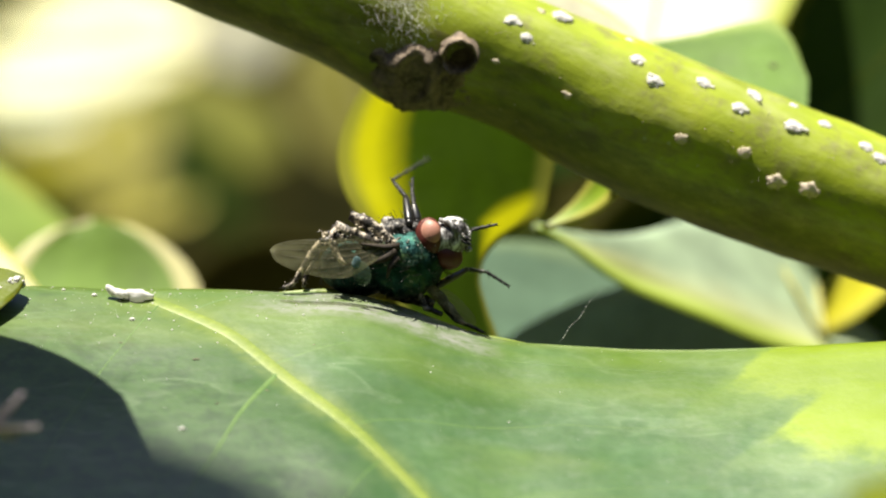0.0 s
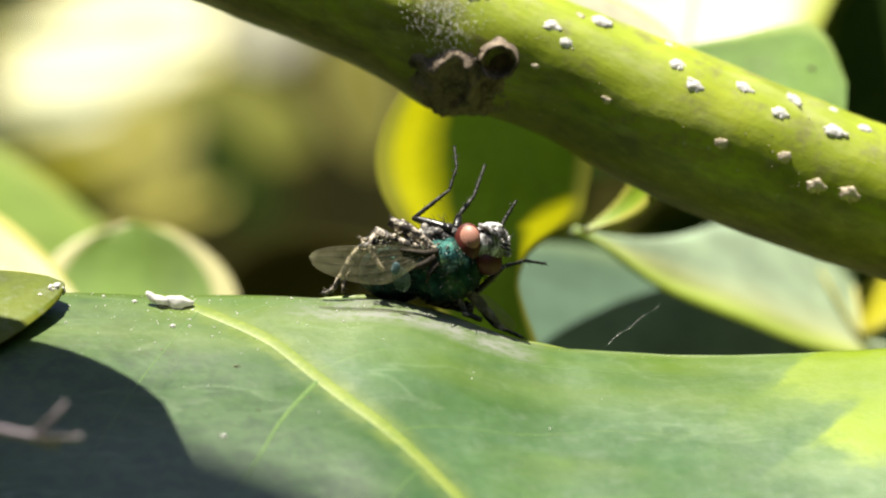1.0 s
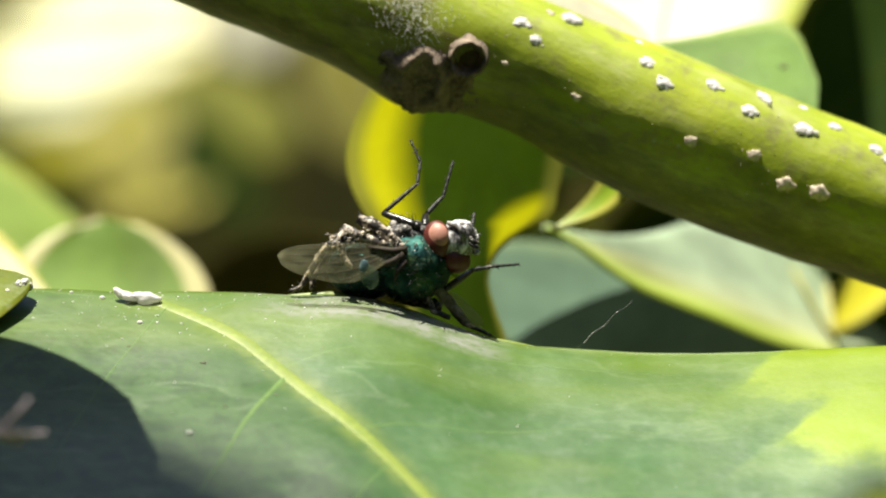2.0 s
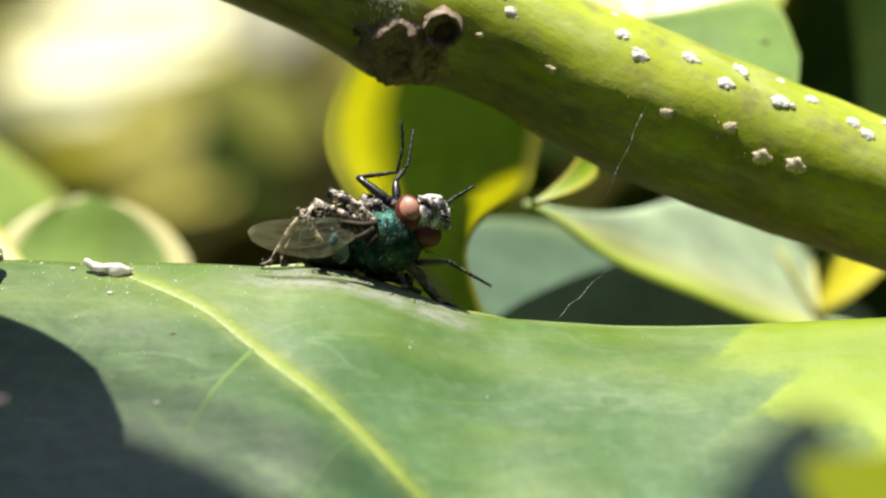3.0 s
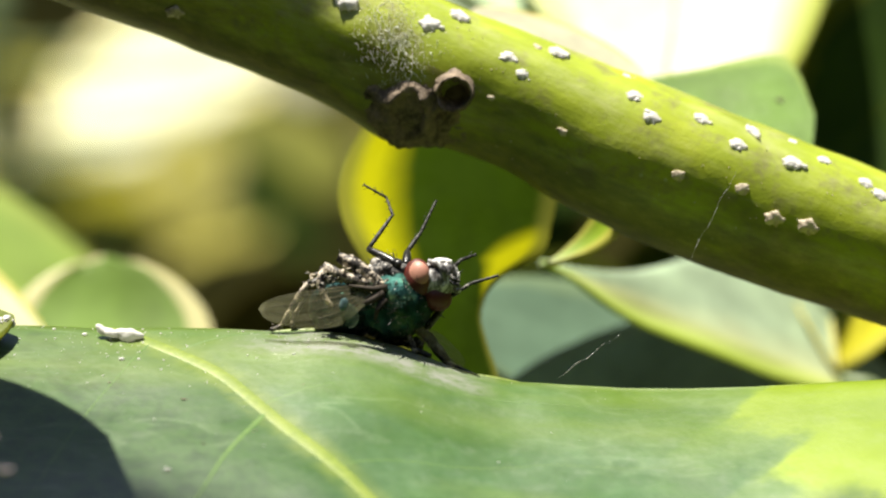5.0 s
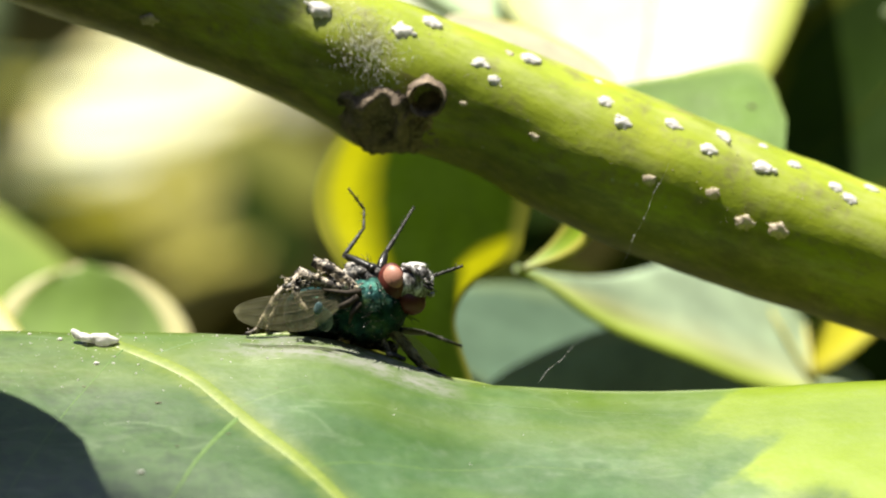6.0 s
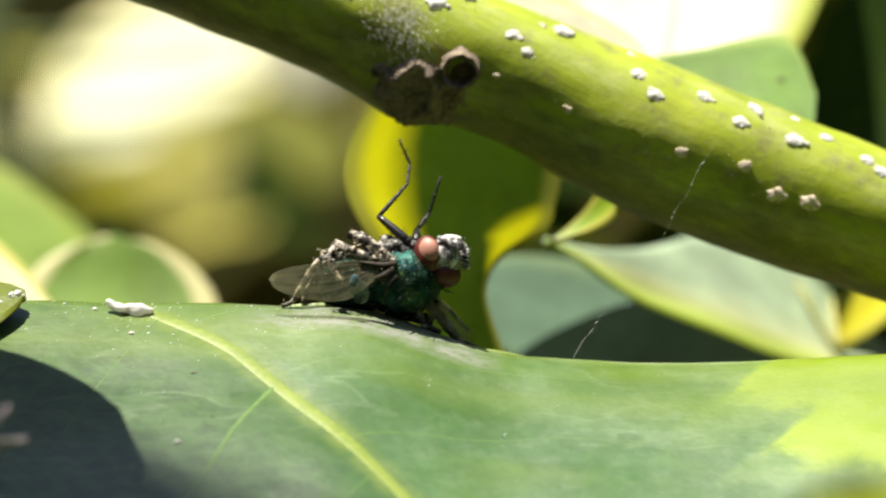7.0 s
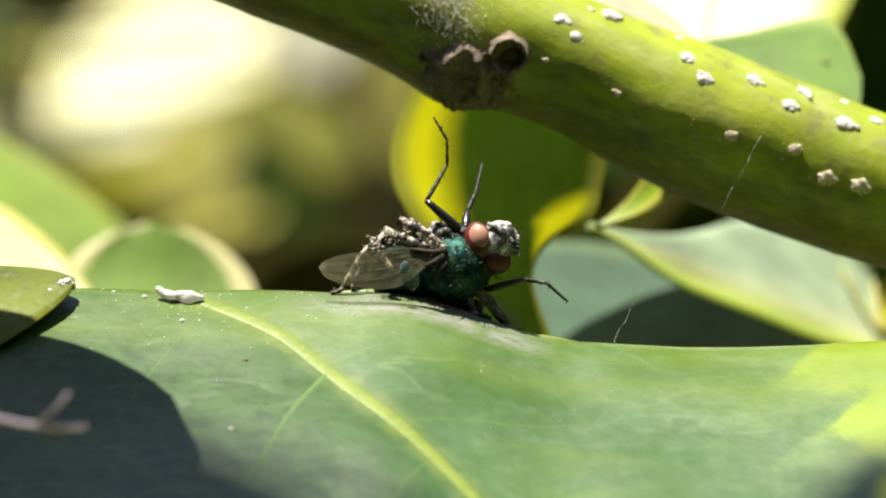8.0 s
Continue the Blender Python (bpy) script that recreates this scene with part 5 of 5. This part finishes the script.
    # legs that kick: pieces of constant length
    for key, name, length, radius, material, segments, claw in (
        ("a0", "femur", 2.07, 0.20, BLACK, 1, False), ("a1", "tibia", 2.30, 0.095, LEG_GLINT, 1, False), ("a2", "tarsus", 1.29, 0.07, LEG_GLINT, 2, False), ("a3", "tarsus", 1.26, 0.062, LEG_GLINT, 3, True),
        ("b0", "femur", 1.09, 0.20, BLACK, 1, False), ("b1", "tibia", 1.44, 0.10, LEG_GLINT, 1, False), ("b2", "tarsus", 1.89, 0.075, LEG_GLINT, 5, True),
        ("c0", "tibia", 1.15, 0.10, LEG_GLINT, 1, False), ("c1", "tarsus", 1.15, 0.085, LEG_GLINT, 4, True),
        ("d0", "femur", 1.89, 0.16, BLACK, 1, False), ("d1", "tibia", 1.26, 0.10, DUSTY_DARK, 2, False), ("d2", "tarsus", 1.32, 0.08, LEG_GLINT, 4, True),
    ):
        FLY_PARTS[key] = (rod(name, length, radius, material, ob, segments, claw, 7, len(FLY_PARTS) + 3), length)
    return ob


FLY = fly()


# ---- a silk thread that drifts between branch and leaf ----
def silk(seed, reach):
    rng = random.Random(seed)
    ob = thing("silk_thread", "fine spider silk with bright beads", "silk thread", (9.3, 3.0, -2.0), "drifting silk threads")
    part("strand", tube(bmesh.new(), [(0.05 * math.sin(k * 1.3), 0, reach * (k / 6 - 1)) for k in range(13)], [0.002] * 13, 5), SILK, ob)
    bm = bmesh.new()
    for k in range(11):
        z = reach * rng.uniform(-0.75, 0.7)
        blob(bm, (0.05 * math.sin((z / reach + 1) * 7.8), 0, z), (0.018 + 0.012 * rng.random(), 0.02, 0.025 + 0.025 * rng.random()), detail=1)
    part("beads", bm, SILK, ob)
    return ob


THREADS = silk(3, 1.9), silk(4, 2.9)

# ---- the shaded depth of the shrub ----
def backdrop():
    # dark colour stands for deep shade; unseen parts block low sky light
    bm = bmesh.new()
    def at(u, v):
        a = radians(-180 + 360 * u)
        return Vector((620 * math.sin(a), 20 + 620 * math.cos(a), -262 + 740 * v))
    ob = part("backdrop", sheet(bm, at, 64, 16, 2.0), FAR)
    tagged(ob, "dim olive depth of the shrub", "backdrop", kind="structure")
    bm = bmesh.new()
    # never in view; kept dark so that it bounces little sunlight back up
    g = part("ground", sheet(bm, lambda u, v: Vector((-3000 + 6000 * u, -3000 + 6000 * v, -262 + 6 * noise.noise(Vector((u * 20, v * 20, 0))))), 50, 50, 1.0), SOIL)
    tagged(g, "shaded leafy ground far below", "ground", kind="structure")


backdrop()


# ---- what moves ----
def turned(rows, t):
    """The swing and tilt of a leg piece at t, eased from row to row."""
    for a, b in zip(rows, rows[1:]):
        if a[0] <= t <= b[0]:
            k = smooth(a[0], b[0], t)
            return a[1] + (b[1] - a[1]) * k, a[2] + (b[2] - a[2]) * k
    return rows[-1][1], rows[-1][2]


def kick(keys, hip, tables, lean=1):
    """Keys a chain of leg pieces: swing in the upright plane from the right, tilt away from the viewer, both in degrees."""
    rows = [[] for _ in keys]
    for step in range(0, 241):
        t = step / 30
        p = Vector(hip)
        for k, (key, table) in enumerate(zip(keys, tables)):
            swing, tilt = (radians(v) for v in turned(table, t))
            tilt = abs(tilt) if lean < 0 else tilt
            way = Vector((math.cos(swing) * math.cos(tilt), math.sin(tilt), math.sin(swing) * math.cos(tilt)))
            spin = Matrix.Rotation(math.pi / 2 - swing, 4, "Y") @ Matrix.Rotation(-tilt, 4, "X")
            rows[k].append((t, Matrix.Translation(p * MM) @ spin))
            p = p + way * FLY_PARTS[key][1]
    for key, row in zip(keys, rows):
        walk(FLY_PARTS[key][0], row)


def motions():
    kick(("a0", "a1", "a2", "a3"), (0.22, -0.25, 4.0), (
        [(0, 98, 49), (0.15, 170, 5), (0.5, 163, 27), (1, 163, 27), (1.5, 165, 29), (3, 143, 20), (3.5, 150, 19), (4, 140, 0), (4.5, 141, 0), (4.8, 128, 38), (5, 153, 34), (6.5, 155, 40), (7, 140, 19), (7.5, 137, 0), (8, 139, 0)],
        [(0, 129, -61), (0.15, 92, -32), (0.5, 46, -8), (1, 38, 0), (1.5, 52, 0), (3, 8, -31), (3.5, 28, -56), (4, 20, -29), (4.5, 13, -61), (4.8, 100, -67), (5, 55, -24), (6.5, 56, -51), (7, 49, -17), (7.5, 73, -48), (8, 60, -24)],
        [(0, 32, -30), (0.15, 130, -41), (0.5, 75, -46), (1, 72, -20), (1.5, 84, -40), (3, 77, 0), (3.5, 22, -53), (4, 70, -34), (4.5, -7, -56), (4.8, 116, -66), (5, 111, -41), (6.5, 83, -38), (7, 84, -34), (7.5, 70, -49), (8, 90, 0)],
        [(0, 31, -32), (0.15, 150, -41), (0.5, 104, -20), (1, 96, -32), (1.5, 121, -29), (3, 93, 0), (3.5, 22, -70), (4, 93, -24), (4.5, 9, -63), (4.8, 126, -63), (5, 151, 0), (6.5, 118, 0), (7, 114, 0), (7.5, 134, 0), (8, 120, -4)],
    ), lean=-1)
    kick(("b0", "b1", "b2"), (0.63, 0.45, 4.05), (
        [(0, 102, -30), (0.5, 76, -77), (1, 78, -52), (1.5, 85, -72), (3, 93, -30), (3.5, 96, -76), (4, 81, -50), (4.5, 75, -73), (4.8, 152, -51), (5, 87, -56), (6.5, 68, -40), (7, 87, -60), (7.5, 101, -36), (8, 84, -44)],
        [(0, 97, -60), (0.5, 50, 0), (1, 52, -33), (1.5, 44, -19), (3, 56, -44), (3.5, 44, 0), (4, 62, -31), (4.5, 53, -41), (4.8, 108, -33), (5, 56, -32), (6.5, 60, -36), (7, 55, -45), (7.5, 96, 0), (8, 67, -40)],
        [(0, 88, -70), (0.5, 46, -7), (1, 70, -28), (1.5, 72, -17), (3, 81, -23), (3.5, 52, -48), (4, 75, -38), (4.5, 95, -58), (4.8, 53, -51), (5, 65, -27), (6.5, 58, -40), (7, 72, 0), (7.5, 105, 0), (8, 77, -39)],
    ), lean=-1)
    kick(("c0", "c1"), (2.57, 0.9, 3.38), (
        [(0, 18, 30), (0.5, 50, 0), (1, 65, 0), (1.5, 55, 72), (3, 39, 0), (3.5, 24, 76), (4, 42, 0), (4.5, 72, 80), (5, 46, 0), (6.5, 8, 0), (7, 63, 80), (7.5, 51, 80), (8, 34, 80)],
        [(0, 12, 0), (0.5, 45, 31), (1, 58, 16), (1.5, 98, 68), (3, 31, 0), (3.5, 90, 75), (4, 39, 0), (4.5, 58, 74), (5, 20, 48), (6.5, 18, 0), (7, 74, 75), (7.5, 80, 76), (8, 88, 78)],
    ))
    kick(("d0", "d1", "d2"), (1.72, 0.3, 0.86), (
        [(0, 29, 30), (0.5, 43, 13), (1, 43, 21), (1.5, 46, 30), (3, 3, 38), (3.5, 38, 42), (4, 26, 46), (4.5, -62, 71), (5, 53, 0), (6.5, -29, 72), (7, -31, 71), (7.5, 47, 0), (8, 15, 0)],
        [(0, -8, 37), (0.5, 3, 24), (1, 14, 20), (1.5, 23, 30), (3, -30, 24), (3.5, -1, 25), (4, -14, 20), (4.5, -8, 47), (5, 32, 0), (6.5, -39, 43), (7, -51, 43), (7.5, -14, 14), (8, -10, 17)],
        [(0, -32, 0), (0.5, -16, 38), (1, -8, 40), (1.5, 17, 25), (3, -29, 7), (3.5, -15, 31), (4, -24, 25), (4.5, 20, 50), (5, 16, 0), (6.5, -34, 67), (7, -45, 63), (7.5, -38, 28), (8, -42, 0)],
    ))
    at = (-0.65 * MM, -1.35 * MM, 2.75 * MM)
    walk(FLY_PARTS["near_wing"], [(t, pose(*at, 0, a, 0)) for t, a in ((0, 0), (1.5, -0.5), (3, -2), (3.5, -0.5), (4.5, 0), (4.8, -1.5), (5, -8), (6.5, -6), (7, -5), (7.5, -4.5), (8, -5.5))])
    sway = ((0, 0.05, 0.02), (0.5, 0.03, 0.02), (1, 0.0, 0.03), (1.5, 0.03, 0.04), (3, -0.06, -0.13), (3.5, -0.03, -0.16), (4, -0.01, -0.13), (4.5, 0.0, -0.16), (5, -0.14, -0.13), (6.5, -0.02, -0.12), (7, 0.01, -0.19), (7.5, -0.06, -0.25), (8, -0.04, -0.24))
    walk(FLY, [(t, Matrix.Translation((FLY_AT + Vector((x, 0, z))) * MM)) for t, x, z in sway])
    sway = ((0, 3, -4), (1.5, 3, -4), (2.8, 0, 0), (4, 0, 0), (4.5, 1.5, -2.5), (7, 1.5, -2.5), (7.5, 0, -1.5), (8, 0, -1.5))
    walk(OVERHEAD["swaying"], [(t, pose((x - 69.0) * MM, (y - 44.4) * MM, 400.0 * MM)) for t, x, y in sway])
    low = ((0, 7.0, -3.4, 38), (1, 7.5, -3.7, 53), (3, 7.9, -3.6, 45), (5, 7.7, -3.5, 55), (6.5, 7.7, -3.5, 40), (8, 6.7, -3.7, 28))
    high = ((0, 17.0, 17.0, 20), (1.7, 15.0, 17.0, 20), (2.8, 10.6, 4.2, 24), (3.5, 10.1, 3.8, 24), (4, 9.4, 2.6, 20), (4.5, 7.3, -0.3, 17), (5, 13.9, 3.4, 28), (6.5, 11.4, 3.9, 24), (7, 12.5, 3.6, 29), (7.5, 11.9, 4.4, 32), (8, 12.8, 4.0, 29))
    for ob, rows in zip(THREADS, (low, high)):
        walk(ob, [(t, pose(x * MM, 3.0 * MM, z * MM, 0, a, 0)) for t, x, z, a in rows])


motions()
